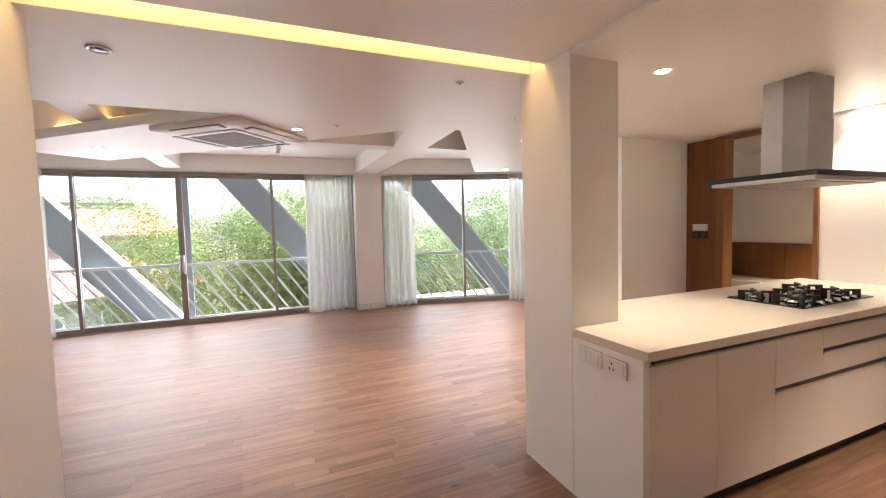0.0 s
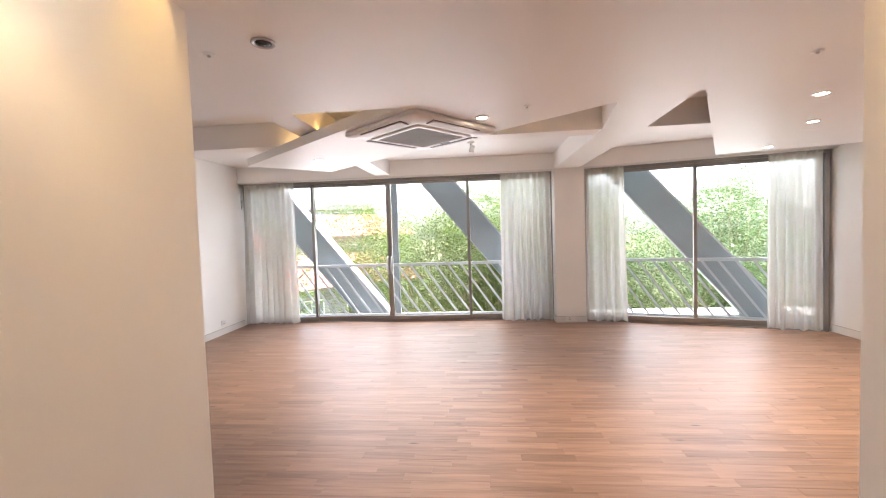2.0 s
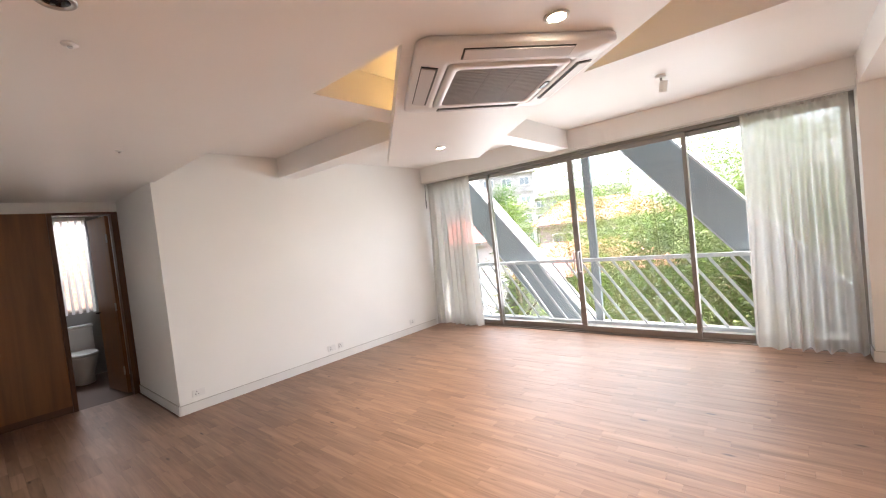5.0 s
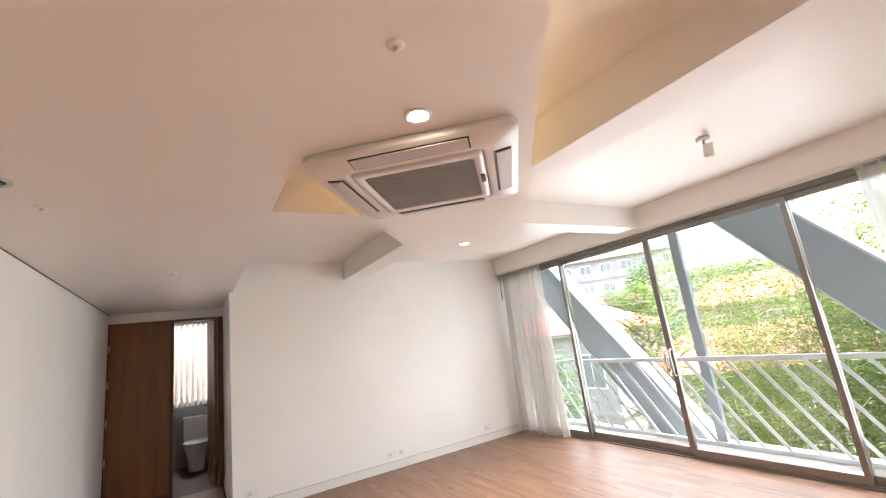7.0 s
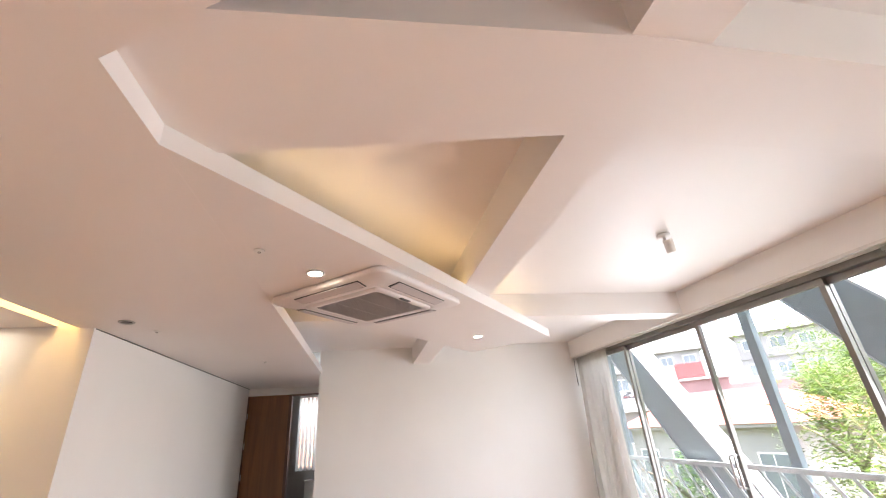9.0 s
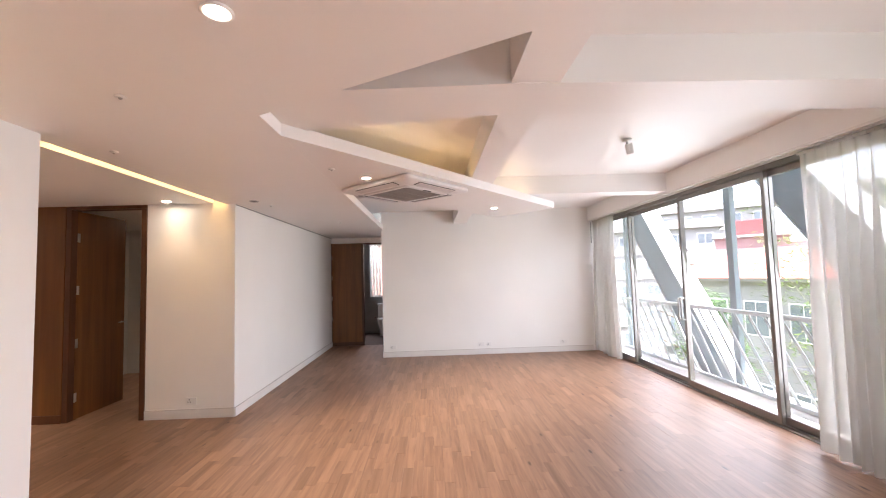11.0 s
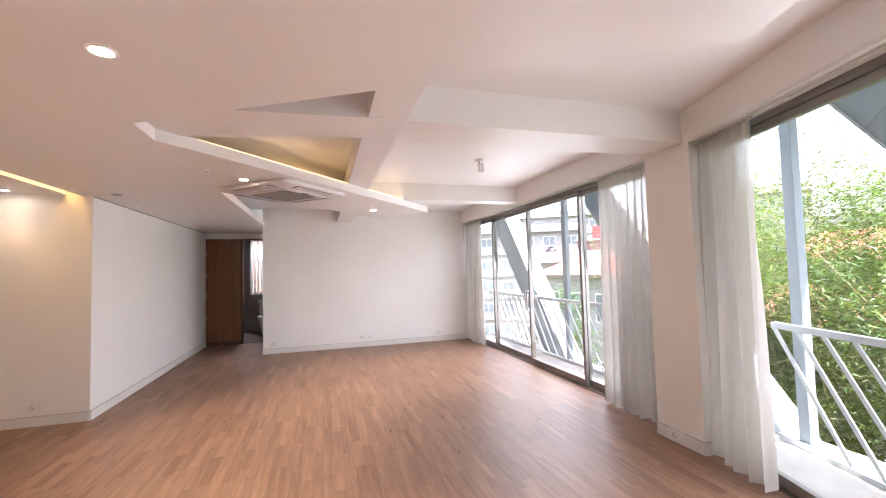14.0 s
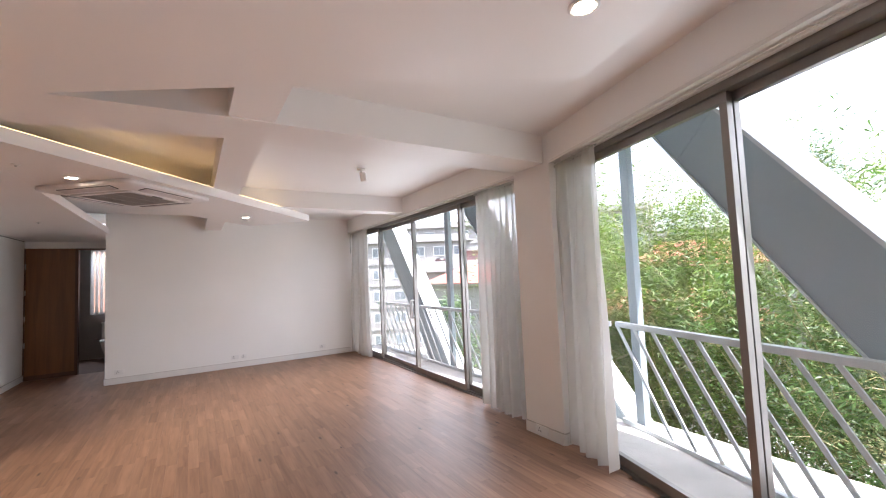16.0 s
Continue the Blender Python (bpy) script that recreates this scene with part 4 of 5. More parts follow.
cab = base("wall_cabinet", -3.75, 8.04, 1.5, 0, "flat white electrical cabinet on the side room wall", "cabinet")
boxpart("body", (-3.95, -3.5, 8.015, 8.049, 1.15, 1.85), M_WHITE, cab, 0.004)
boxpart("door", (-3.93, -3.52, 8.006, 8.0145, 1.17, 1.83), M_WHITE, cab, 0.003)

# joinery at the back of the kitchen
wp = base("teak_wall_panel", -1.46, 0.2, 0, 0, "warm teak veneer panel beside the kitchen doorway", "wall panel")
boxpart("panel", (-1.632, -1.271, 0.20, 0.245, 0, 2.368), M_TEAK, wp, 0.002)
fr = base("teak_door_frame", -2.1, 0.2, 0, 0, "teak frame of the kitchen doorway", "door frame")
boxpart("frame_post", (-1.712, -1.6325, 0.12, 0.275, 0, 2.33), M_TEAK, fr, 0.003)
boxpart("frame_post", (-2.535, -2.497, 0.12, 0.275, 0, 2.33), M_TEAK, fr, 0.003)
boxpart("frame_head", (-2.535, -1.6325, 0.12, 0.275, 2.3305, 2.369), M_TEAK, fr, 0.003)
ws = base("teak_wainscot", -1.9, -1.58, 0.66, 0, "teak back board behind the pale bench", "wainscot")
for i in range(3):
    boxpart("panel", (-3.59 + 1.13 * i, -2.464 + 1.13 * i, -1.598, -1.565, 0.66, 1.115), M_TEAK, ws, 0.002)
boxpart("cap", (-3.59, -0.21, -1.598, -1.555, 1.1155, 1.143), M_TEAK, ws, 0.003)
bn_ = base("wall_bench", -1.9, -1.35, 0, 0, "low pale bench along the back wall", "bench")
boxpart("top", (-3.59, -0.21, -1.598, -1.05, 0.62, 0.655), M_TOP, bn_, 0.003)
boxpart("front", (-3.59, -0.21, -1.12, -1.10, 0.0, 0.6195), M_LACQ, bn_)
plate("light_switch", pose(-1.44, 0.245, 1.40, 0, 0, 180), 0.17, 0.075, "switch", "white switch plate on the teak panel", "kitchen switches")
for x in (-1.396, -1.486):
    ph = base("wall_socket", x, 0.246, 1.31, 0, "small black wall socket below the white switch", "socket", "kitchen sockets")
    boxpart("case", (x - 0.042, x + 0.042, 0.2455, 0.260, 1.275, 1.352), M_BLACK, ph, 0.004)
    boxpart("insert", (x - 0.026, x + 0.026, 0.2602, 0.263, 1.292, 1.335), M_GREY, ph, 0.001)

# ---- bathroom ----
wc = base("toilet", -1.42, 11.7, 0, 0, "white ceramic close-coupled toilet against the wall", "toilet")
bm = bmesh.new()
rings = []
for z, sx, sy, cy in ((0.0, 0.13, 0.24, 11.66), (0.12, 0.125, 0.235, 11.66), (0.28, 0.165, 0.27, 11.63), (0.38, 0.185, 0.30, 11.61), (0.40, 0.18, 0.295, 11.61)):
    rings.append([Vector((-1.42 + sx * math.cos(a), cy + sy * math.sin(a), z)) for a in [k * math.tau / 28 for k in range(28)]])
loft(bm, rings, Matrix(), True)
part("bowl", bm, M_CERAM, wc)
bm = bmesh.new()
loft(bm, [[Vector((-1.42 + sx * math.cos(a), 11.6 + sy * math.sin(a), z)) for a in [k * math.tau / 28 for k in range(28)]] for z, sx, sy in ((0.4005, 0.185, 0.30), (0.425, 0.188, 0.302), (0.44, 0.17, 0.285))], Matrix(), True)
part("lid", bm, M_CERAM, wc)
boxpart("cistern", (-1.61, -1.23, 11.8, 11.99, 0.405, 0.76), M_CERAM, wc, 0.02)
boxpart("cistern_lid", (-1.62, -1.22, 11.79, 11.995, 0.761, 0.795), M_CERAM, wc, 0.01)
win = base("window_3", -1.47, 12., 1.0, 0, "small bathroom window facing a brick wall", "window", "", "structure")
for d in ((-1.82, -1.785, 12.04, 12.1, 0.97, 2.39), (-1.155, -1.12, 12.04, 12.1, 0.97, 2.39), (-1.785, -1.155, 12.04, 12.1, 0.97, 1.01), (-1.785, -1.155, 12.04, 12.1, 2.35, 2.39), (-1.49, -1.455, 12.045, 12.095, 1.01, 2.35)):
    boxpart("frame", d, M_ALU, win, 0.003)
for x0, x1 in ((-1.785, -1.49), (-1.455, -1.155)):
    p = boxpart("pane", (x0, x1, 12.065, 12.071, 1.01, 2.35), M_GLASS, win)
    p.visible_shadow = False
bl = base("vertical_blind", -1.47, 11.97, 2.33, 0, "white vertical blind, its slats turned half open", "blind")
boxpart("head_rail", (-1.82, -1.12, 11.95, 11.99, 2.355, 2.395), M_WHITE, bl, 0.003)
for k in range(9):
    x = -1.80 + 0.081 * k
    boxpart("slat", (-0.042, 0.042, -0.001, 0.001, 0.96, 2.354), M_BLIND, bl, 0, pose(x, 11.97, 0, 0, 0, 58))
spray = base("angle_valve", -1.70, 11.99, 0.42, 0, "small chrome valve on the tiled wall beside the toilet", "valve")
bm = bmesh.new()
tube(bm, [(-1.70, 11.998, 0.42), (-1.70, 11.93, 0.42)], 0.014, 10)
part("body", bm, M_CHROME, spray)
bm = bmesh.new()
tube(bm, [(-1.70, 11.93, 0.42), (-1.66, 11.90, 0.40), (-1.60, 11.93, 0.36), (-1.58, 11.96, 0.42)], 0.007, 8)
part("hose", bm, M_CHROME, spray)
bw = base("neighbour_brick_wall", -1.5, 13.2, -7, 0, "pink brick wall of the house next door", "wall", "", "structure")
boxpart("mortar", (-4.0, 1.5, 14.0, 14.2, -7.0, 4.0), M_RENDER, bw)
bm = bmesh.new()
box(bm, -0.11, 0.11, -0.012, 0.004, -0.032, 0.032)
bmesh.ops.recalc_face_normals(bm, faces=bm.faces)
brick_me = bpy.data.meshes.new("brick")
bm.to_mesh(brick_me)
bm.free()
brick_me.materials.append(M_BRICK)
for r in range(20):
    for c in range(8):
        b_ = new("brick", brick_me)
        b_.parent = bw
        b_.matrix_parent_inverse = bw.matrix_basis.inverted()
        b_.matrix_basis = pose(-2.4 + 0.235 * c + (0.117 if r % 2 else 0), 13.997, 0.95 + 0.078 * r)
# ---- outside ----
struct("ground", [(-300, 400, -300, 400, -7.3, -7.0)], M_GRASS, "rough grass and earth sloping below the house", "ground")
struct("road", [(20.0, 24.0, -60, 120, -6.99, -6.95)], M_CONC, "pale lane between the houses", "road")


def leaf_mass(rnd, centre, rx, ry, z0, z1, clusters, per, size, droop, hollow=0.25):
    """Leaf blades in fans round many twig ends inside an uneven crown."""
    verts, faces = [], []
    lobes = [(rnd.uniform(0, math.tau), rnd.uniform(0.1, 1.0), rnd.uniform(0.6, 1.15)) for _ in range(9)]
    for _ in range(clusters):
        a = rnd.uniform(0, math.tau)
        h = rnd.random() ** 0.8
        lob = 0.75 + 0.25 * sum(w * math.cos(a - b) * (1 - abs(h - c)) for b, c, w in lobes) / 3
        r = (hollow + (1 - hollow) * math.sqrt(rnd.random())) * lob * (1.05 - 0.75 * h * h)
        p = Vector((centre[0] + rx * r * math.cos(a), centre[1] + ry * r * math.sin(a), z0 + (z1 - z0) * h + rnd.uniform(-0.3, 0.3)))
        head = rnd.uniform(0, math.tau)
        for _ in range(per):
            b = head + rnd.gauss(0, 0.9)
            L = size * rnd.uniform(0.6, 1.3)
            d = Vector((math.cos(b), math.sin(b), rnd.uniform(-droop, 0.35))).normalized()
            q = p + Vector((rnd.gauss(0, 0.10), rnd.gauss(0, 0.10), rnd.gauss(0, 0.10))) * (size / 0.15)
            s = d.cross(Vector((rnd.uniform(-1, 1), rnd.uniform(-1, 1), 1))).normalized() * L * 0.075
            n = len(verts)
            verts += [q[:], (q + d * L * 0.4 + s)[:], (q + d * L)[:], (q + d * L * 0.4 - s)[:]]
            faces.append((n, n + 1, n + 2, n + 3))
    return verts, faces


def crown(name, parent, data, material):
    me = bpy.data.meshes.new(name)
    me.from_pydata(*[data[0], [], data[1]])
    me.materials.append(material)
    ob = new(name, me)
    ob.parent = parent
    ob.matrix_parent_inverse = parent.matrix_basis.inverted()
    return ob


def bamboo(x, y, top, r, seed, n_leaf, material, label, culms=34, size=0.088):
    rnd = random.Random(seed)
    t = base("bamboo_clump", x, y, -7, 0, label, "bamboo", "bamboo clumps")
    bm = bmesh.new()
    stems = []
    dry = bmesh.new()
    for _ in range(culms):
        a, k = rnd.uniform(0, math.tau), rnd.uniform(0.1, 1.0)
        bx0, by0 = x + 0.5 * math.cos(a) * k, y + 0.5 * math.sin(a) * k
        hh = (top + 7) * rnd.uniform(0.84, 1.13)
        pts = []
        for i in range(9):
            v = i / 8
            lean = 1.15 * r * k * v ** 2.2
            pts.append(Vector((bx0 + lean * math.cos(a) + rnd.gauss(0, 0.04), by0 + lean * math.sin(a) + rnd.gauss(0, 0.04), -7 + hh * (v - 0.10 * k * v ** 4))))
        tube(bm, pts, 0.022, 5, 0.003)
        stems.append(pts)
        for _ in range(10):
            v = rnd.uniform(0.5, 0.97)
            p = pts[int(v * 8)]
            b = rnd.uniform(0, math.tau)
            q = rnd.uniform(0.4, 1.1) * (1.15 - v)
            tube(bm, [p, p + Vector((q * math.cos(b), q * math.sin(b), 0.3 * q)), p + Vector((2 * q * math.cos(b), 2 * q * math.sin(b), 0.1 * q))], 0.007, 4, 0.002)
        for _ in range(6):
            v = rnd.uniform(0.42, 0.76)
            i = int(v * 8)
            p = pts[i].lerp(pts[i + 1], v * 8 - i)
            b, q = rnd.uniform(0, math.tau), rnd.uniform(0.5, 1.5)
            up = rnd.uniform(0.1, 0.9)
            d = Vector((math.cos(b), math.sin(b), 0))
            tube(dry, [p, p + d * q * 0.4 + Vector((0, 0, 0.35 * up * q)), p + d * q * 0.8 + Vector((0, 0, 0.4 * up * q)), p + d * q * 1.15 + Vector((0, 0, 0.4 * up * q - 0.3 * q))], 0.006, 3, 0.002)
    part("culms", bm, M_CULM, t, "dry yellow bamboo culms")
    part("dry_twigs", dry, M_TWIG, t, "bare straw-coloured side twigs")
    verts, faces = [], []
    tufts = [rnd.uniform(0.35, 1.0) for _ in stems]
    for _ in range(n_leaf // 8):
        j = rnd.randrange(len(stems))
        if rnd.random() > tufts[j]:
            continue
        pts = stems[j]
        v = 0.34 + 0.66 * rnd.random() ** 0.75
        i = min(7, int(v * 8))
        p = pts[i].lerp(pts[i + 1], v * 8 - i)
        w = 0.18 + 0.5 * (1.05 - v) ** 0.8
        p = p + Vector((rnd.gauss(0, w), rnd.gauss(0, w), rnd.gauss(0, 0.5 * w)))
        head = rnd.uniform(0, math.tau)
        for _ in range(30):
            b = head + rnd.gauss(0, 0.9)
            L = size * rnd.uniform(0.6, 1.35)
            d = Vector((math.cos(b), math.sin(b), rnd.uniform(-0.9, 0.45))).normalized()
            q = p + Vector((rnd.gauss(0, 0.11), rnd.gauss(0, 0.11), rnd.gauss(0, 0.08)))
            s = d.cross(Vector((rnd.uniform(-1, 1), rnd.uniform(-1, 1), 1))).normalized() * L * 0.095
            n = len(verts)
            verts += [q[:], (q + d * L * 0.4 + s)[:], (q + d * L)[:], (q + d * L * 0.4 - s)[:]]
            faces.append((n, n + 1, n + 2, n + 3))
    crown("foliage", t, (verts, faces), material)
    return t


BAM = "tall bamboo clump with feathery yellow-green leaves"
BAMD = "tall bamboo clump with dense darker green leaves"
bamboo(6.7, 1.3, 2.4, 1.9, 11, 24000, M_LEAF2, BAMD, 40)
bamboo(6.6, 3.6, 3.1, 1.8, 12, 26000, M_LEAF, BAM)
bamboo(7.3, 5.9, 3.3, 2.0, 13, 28000, M_LEAF, BAM)
bamboo(9.4, 8.3, 2.5, 1.7, 14, 20000, M_LEAF, BAM)
bamboo(6.0, -1.0, 2.2, 1.9, 15, 22000, M_LEAF2, BAMD, 40)
bamboo(5.6, -3.6, 2.6, 1.7, 16, 16000, M_LEAF2, BAMD)
bamboo(8.8, -2.8, 2.5, 2.2, 17, 18000, M_LEAF2, BAMD)
bamboo(9.6, 4.0, 3.6, 2.4, 18, 24000, M_LEAF, BAM)
bamboo(10.5, 0.0, 2.4, 2.4, 19, 18000, M_LEAF2, BAMD)


def tree(x, y, top, r, seed, n_leaf, material, label, size=0.22, girth=0.16):
    rnd = random.Random(seed)
    t = base("tree", x, y, -7, 0, label, "tree", "garden trees")
    bm = bmesh.new()
    h = top + 7
    tube(bm, [(x, y, -7), (x + 0.1, y, -7 + h * 0.3), (x - 0.05, y + 0.1, -7 + h * 0.6), (x, y, -7 + h * 0.85)], girth, 8, girth * 0.3)
    for _ in range(9):
        a, v = rnd.uniform(0, math.tau), rnd.uniform(0.4, 0.8)
        z = -7 + h * v
        tube(bm, [(x, y, z), (x + 0.5 * r * math.cos(a), y + 0.5 * r * math.sin(a), z + 0.1 * h), (x + 0.85 * r * math.cos(a), y + 0.85 * r * math.sin(a), z + 0.14 * h)], girth * 0.38, 6, girth * 0.1)
    part("trunk", bm, M_BARK, t, "grey-brown trunk and limbs")
    crown("crown", t, leaf_mass(rnd, (x, y), r, r, top - h * 0.62, top, n_leaf // 12, 12, size, 0.5, 0.15), material)


tree(8.5, 13.5, 0.6, 1.7, 31, 5000, M_LEAF2, "leafy green garden tree below the balcony")
tree(9.4, 1.5, 4.4, 1.0, 41, 30000, M_LEAF2, "thin young tree with small feathery leaves", 0.085, 0.06)
tree(8.6, 2.6, 3.3, 0.8, 42, 20000, M_LEAF2, "thin young tree with small feathery leaves", 0.085, 0.06)
tree(11.5, -4.6, 3.3, 1.6, 43, 5000, M_LEAF2, "slender green tree behind the bamboo", 0.15)
tree(14.0, 13.5, 2.6, 2.0, 32, 5000, M_LEAF, "yellow-green garden tree beside the houses", 0.28)
tree(24.0, 22.0, 3.0, 3.0, 33, 5000, M_LEAF2, "dark green tree among the houses", 0.4)
tree(34.0, 26.0, 5.5, 3.2, 34, 5000, M_LEAF2, "dark green tree among the houses", 0.5)
tree(18.0, 9.0, 1.5, 3.4, 35, 6000, M_LEAF, "yellow-green tree on the slope", 0.35)
tree(20.0, 1.0, 2.5, 4.0, 36, 6000, M_LEAF2, "broad green tree on the slope", 0.4)
tree(18.0, -8.0, 3.5, 4.0, 37, 6000, M_LEAF2, "broad green tree on the slope", 0.4)


def house(name, x, y, rz, w, d, top, material, storeys, bays, label, roof="flat", extra=True, z0=-7.0):
    """A rendered house: walls, slabs at each floor, framed windows on two sides, roof."""
    M = pose(x, y, 0, 0, 0, rz)
    h = new(name)
    h.matrix_basis = pose(x, y, z0, 0, 0, rz)
    bpy.context.view_layer.update()
    tagged(h, label, "house", "houses")
    boxpart("wall", (-w / 2, w / 2, -d / 2, d / 2, z0, top), material, h, 0, M)
    sh = (top - z0) / storeys
    for s in range(1, storeys + 1):
        z = z0 + sh * s
        ov = 0.5 if s == storeys else 0.12
        boxpart("floor_slab", (-w / 2 - ov, w / 2 + ov, -d / 2 - ov, d / 2 + ov, z - 0.16, z + 0.001 * s), M_RENDER, h, 0, M)
    for s in range(storeys):
        zc = z0 + sh * s + sh * 0.5
        for k in range(bays):
            u = -w / 2 + w * (k + 0.5) / bays
            ww, hh = min(0.7, w / bays * 0.26), sh * 0.2
            f = boxpart("window", (u - ww - 0.06, u + ww + 0.06, -d / 2 - 0.05, -d / 2 - 0.001, zc - hh - 0.06, zc + hh + 0.06), M_WHITE, h, 0, M)
            boxpart("pane", (u - ww, u - 0.02, -d / 2 - 0.056, -d / 2 - 0.0505, zc - hh, zc + hh), M_DARKGL, f, 0, M)
            boxpart("pane", (u + 0.02, u + ww, -d / 2 - 0.056, -d / 2 - 0.0505, zc - hh, zc + hh), M_DARKGL, f, 0, M)
        for k in range(max(1, bays // 2)):
            u = -d / 2 + d * (k + 0.5) / max(1, bays // 2)
            f = boxpart("window", (-w / 2 - 0.05, -w / 2 - 0.001, u - 0.75, u + 0.75, zc - sh * 0.24, zc + sh * 0.24), M_WHITE, h, 0, M)
            boxpart("pane", (-w / 2 - 0.056, -w / 2 - 0.0505, u - 0.68, u + 0.68, zc - sh * 0.21, zc + sh * 0.21), M_DARKGL, f, 0, M)
    if roof == "flat":
        for dd in ((-w / 2, w / 2, -d / 2, -d / 2 + 0.12), (-w / 2, w / 2, d / 2 - 0.12, d / 2), (-w / 2, -w / 2 + 0.12, -d / 2 + 0.12, d / 2 - 0.12), (w / 2 - 0.12, w / 2, -d / 2 + 0.12, d / 2 - 0.12)):
            boxpart("parapet", (*dd, top + 0.02, top + 0.75), material, h, 0, M)
    else:
        bm = bmesh.new()
        v = [bm.verts.new(M @ Vector(p)) for p in ((-w / 2 - 0.6, -d / 2 - 0.6, top), (w / 2 + 0.6, -d / 2 - 0.6, top), (w / 2 + 0.6, d / 2 + 0.6, top), (-w / 2 - 0.6, d / 2 + 0.6, top),
                                                   (-w / 2 + d * 0.3, 0, top + d * 0.28), (w / 2 - d * 0.3, 0, top + d * 0.28))]
        for q in ((0, 1, 5, 4), (1, 2, 5), (2, 3, 4, 5), (3, 0, 4), (0, 3, 2, 1)):
            bm.faces.new([v[i] for i in q])
        part("roof", bm, M_REDROOF, h, "faded red hipped roof")
    return h, M


h, M = house("terrace_house", 22.5, 31.0, -38, 9, 7, 1.9, M_RENDER, 3, 4, "pale rendered house with a roof terrace")
boxpart("stair_block", (-1.0, 3.2, -2.0, 2.5, 1.93, 3.5), M_PINK, h, 0, M, "faded pink stair block")
boxpart("stair_roof", (-1.2, 3.4, -2.2, 2.7, 3.501, 3.62), M_RENDER, h, 0, M)
for s in range(6):
    boxpart("terrace_bar", (-4.8, -1.2, -3.3, -3.27, 2.1 + 0.13 * s, 2.12 + 0.13 * s), M_TANK, h, 0, M)
def water_tank(M, material, label, r=0.6):
    t = new("water_tank")
    t.matrix_basis = M.copy()
    bpy.context.view_layer.update()
    tagged(t, label, "water tank", "roof water tanks")
    bm = bmesh.new()
    lathe(bm, [(r, 0.0), (r * 1.02, 0.1), (r, 0.2), (r * 1.02, 0.5), (r, 0.6), (r * 1.02, 0.9), (r * 0.8, 1.15), (r * 0.3, 1.25)], (0, 0, 0), 20, M)
    part("drum", bm, material, t)
    bm = bmesh.new()
    lathe(bm, [(r * 0.32, 1.2505), (r * 0.32, 1.33), (r * 0.2, 1.36)], (0, 0, 0), 16, M)
    part("cap", bm, M_BLACK, t)
tb = new("roof_tank_box")
tb.matrix_basis = M @ pose(1.1, 0, 3.621)
bpy.context.view_layer.update()
tagged(tb, "red square water tank on the terrace roof", "water tank")
boxpart("tank", (-0.9, 0.9, -0.8, 0.8, 0.15, 1.2), M_TANK, tb, 0.05, M @ pose(1.1, 0, 3.621))
boxpart("stand", (-0.8, 0.8, -0.7, 0.7, 0.0, 0.149), M_CONC, tb, 0.0, M @ pose(1.1, 0, 3.621))
water_tank(M @ pose(-3.5, 1, 1.93), M_BLACK, "black plastic water tank on the terrace", 0.55)
house("red_roof_house", 24.0, 14.5, -48, 9, 6.5, -1.6, M_RENDER, 2, 3, "white house with a faded red hipped roof", roof="hip")
house("red_roof_house", 17.8, 22.0, -84, 9.4, 4.6, 0.9, M_RENDER, 2, 4, "pale house under a long faded red hipped roof", roof="hip")
house("brick_house", 30.0, 31.0, -40, 10, 8, 2.4, M_PINK, 3, 3, "pink rendered house with a flat roof")
h, M = house("white_apartment_block", 25.0, 47.0, -28, 12, 9, 5.6, M_RENDER, 5, 5, "white apartment block with rows of windows")
water_tank(M @ pose(-2, 0, 5.63), M_BLACK, "black plastic water tank on the apartment roof", 0.8)
house("white_apartment_block", 52.0, 42.0, -50, 16, 10, 9.5, M_RENDER, 6, 6, "white apartment block with rows of windows")
house("white_apartment_block", 62.0, 30.0, -60, 14, 10, 5.5, M_RENDER, 6, 6, "white apartment block with rows of windows")
house("white_apartment_block", 38.0, 58.0, -34, 16, 10, 9.0, M_RENDER, 6, 6, "white apartment block with rows of windows")
house("red_roof_house", 34.0, 17.0, -60, 10, 7, 1.4, M_RENDER, 3, 3, "white house with a faded red hipped roof", roof="hip")

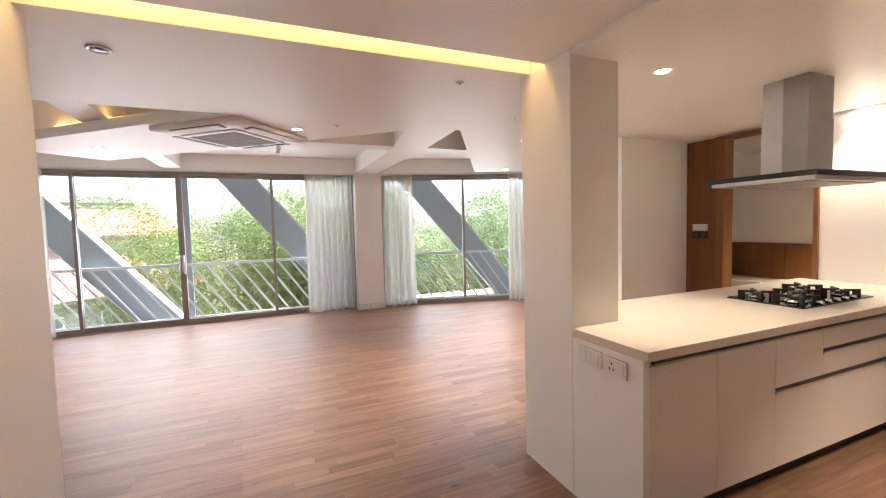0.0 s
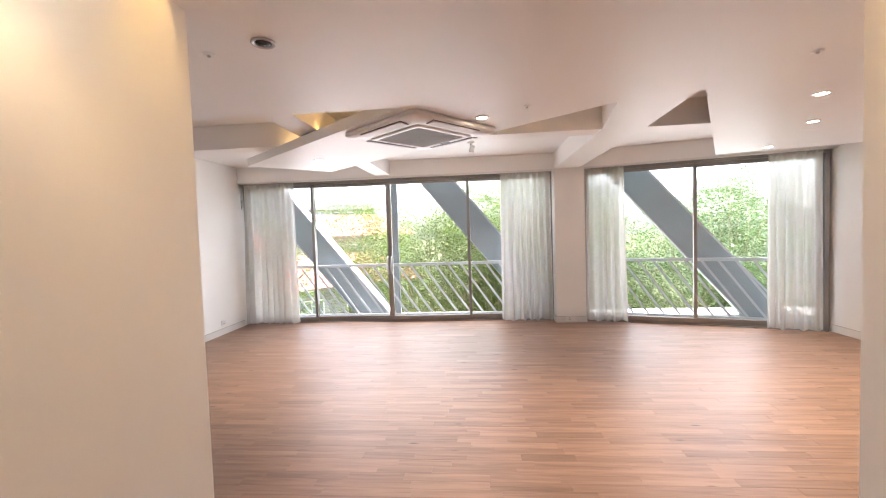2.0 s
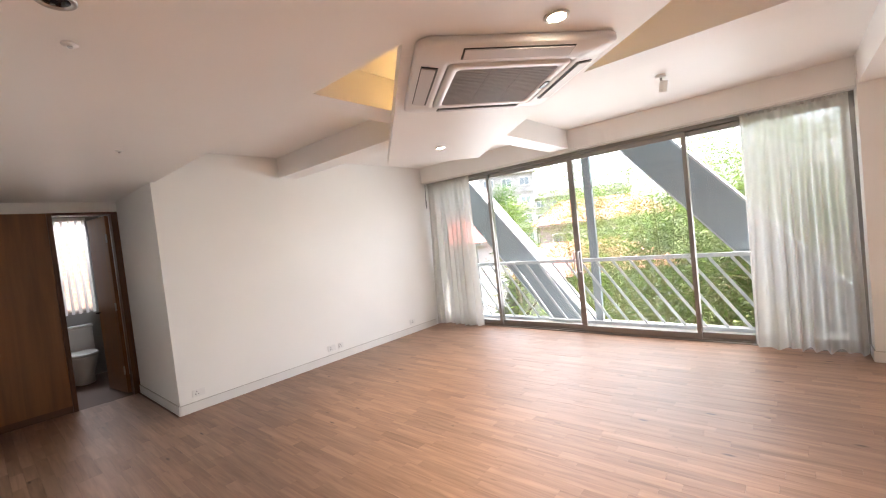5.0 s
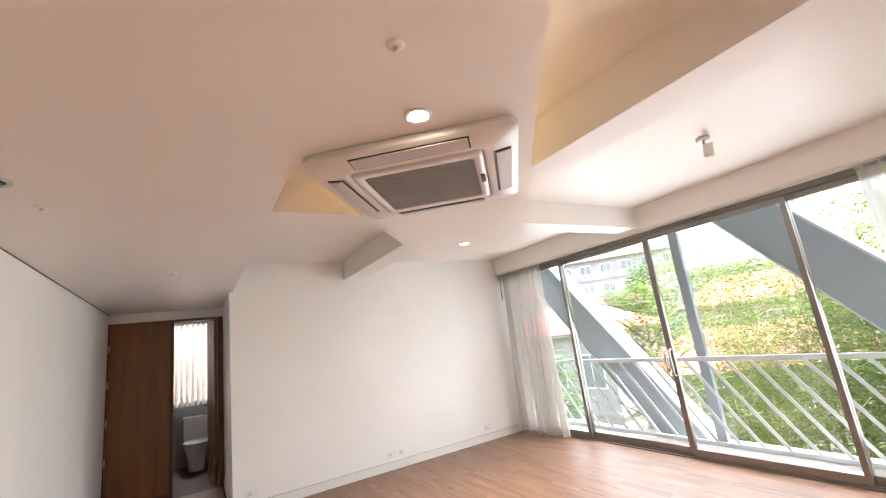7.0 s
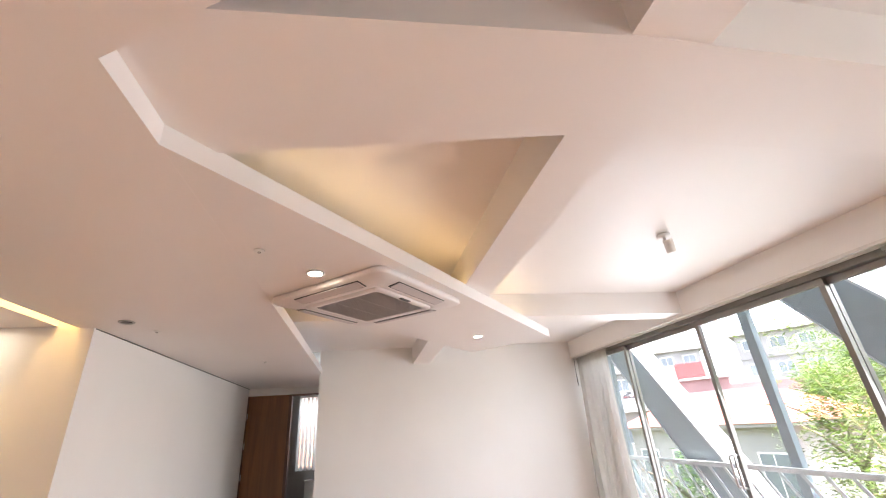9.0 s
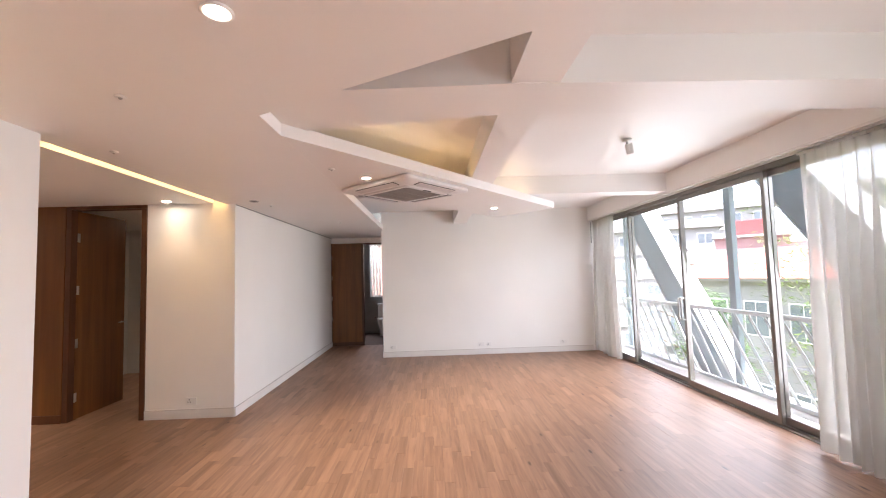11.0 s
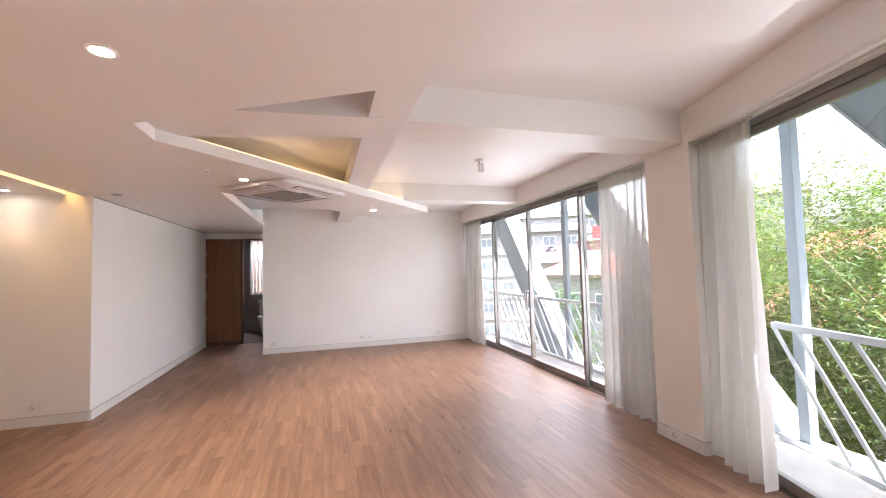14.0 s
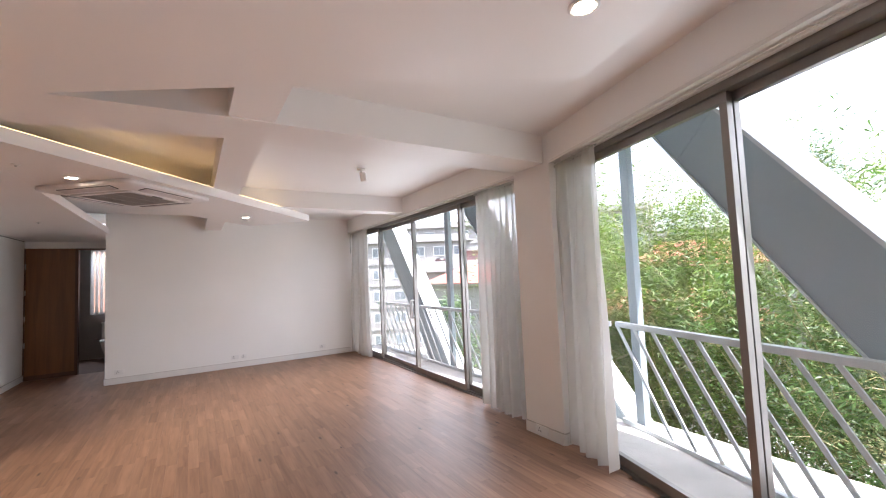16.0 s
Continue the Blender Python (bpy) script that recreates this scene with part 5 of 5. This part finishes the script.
# ---- floor strips ----
def strip_ok(x, y0, y1):
    """Trims a strip so that it stays within the rooms."""
    if x > -1.1:
        y1 = min(y1, Y_END)
        y0 = max(y0, -0.2)
        if x > 2.0:
            y0 = max(y0, 2.85 - (3.01 - x - 0.06) / 0.3057)
    elif x > -2.4:
        y1 = min(y1, Y_BATH)
        y0 = max(y0, -0.2 if x > -1.15 else -1.6)
    else:
        y1 = min(y1, 8.05)
        y0 = max(y0, -1.6)
    return y0, y1


rnd = random.Random(5)
SW = 0.0785
pieces, rest_v, rest_f = [], [], []
meshes = {}
ix = 0
x = -6.0
while x < 2.985:
    y = -1.7 - rnd.uniform(0, 0.5)
    while y < Y_BATH:
        L = rnd.choice((0.36, 0.42, 0.48, 0.54, 0.60))
        y0, y1 = strip_ok(x + SW / 2, y, y + L)
        y += L
        if y1 - y0 < 0.03:
            continue
        xa, xb, ya, yb = x + 0.0004, x + SW - 0.0004, y0 + 0.0004, y1 - 0.0004
        zt = rnd.uniform(-0.0003, 0.0003)
        if -1.25 < x < 1.5 and 1.6 < y0 < 5.5 and abs(y1 - y0 - L) < 1e-6 and len(pieces) < 300:
            pieces.append((L, (xa + xb) / 2, (ya + yb) / 2, zt))
        else:
            n = len(rest_v)
            rest_v += [(xa, ya, -0.010), (xb, ya, -0.010), (xb, yb, -0.010), (xa, yb, -0.010), (xa, ya, zt), (xb, ya, zt), (xb, yb, zt), (xa, yb, zt)]
            rest_f += [tuple(n + i for i in q) for q in ((4, 5, 6, 7), (0, 1, 5, 4), (1, 2, 6, 5), (2, 3, 7, 6), (3, 0, 4, 7))]
    x += SW
floor_ob = bpy.data.objects["floor"]
me = bpy.data.meshes.new("floor_strips")
me.from_pydata(rest_v, [], rest_f)
me.materials.append(M_FLOOR)
fs = new("floor_strips", me)
fs.parent = floor_ob
tagged(fs, "brown oak laminate strips", kind="stuff")
for L, cx, cy, zt in pieces:
    if L not in meshes:
        bm = bmesh.new()
        box(bm, -SW / 2 + 0.0004, SW / 2 - 0.0004, -L / 2 + 0.0004, L / 2 - 0.0004, -0.010, 0)
        bmesh.ops.recalc_face_normals(bm, faces=bm.faces)
        mm = bpy.data.meshes.new("floor_strip")
        bm.to_mesh(mm)
        bm.free()
        mm.materials.append(M_FLOOR)
        meshes[L] = mm
    o = new("floor_strip", meshes[L])
    o.parent = floor_ob
    o.location = (cx, cy, zt)
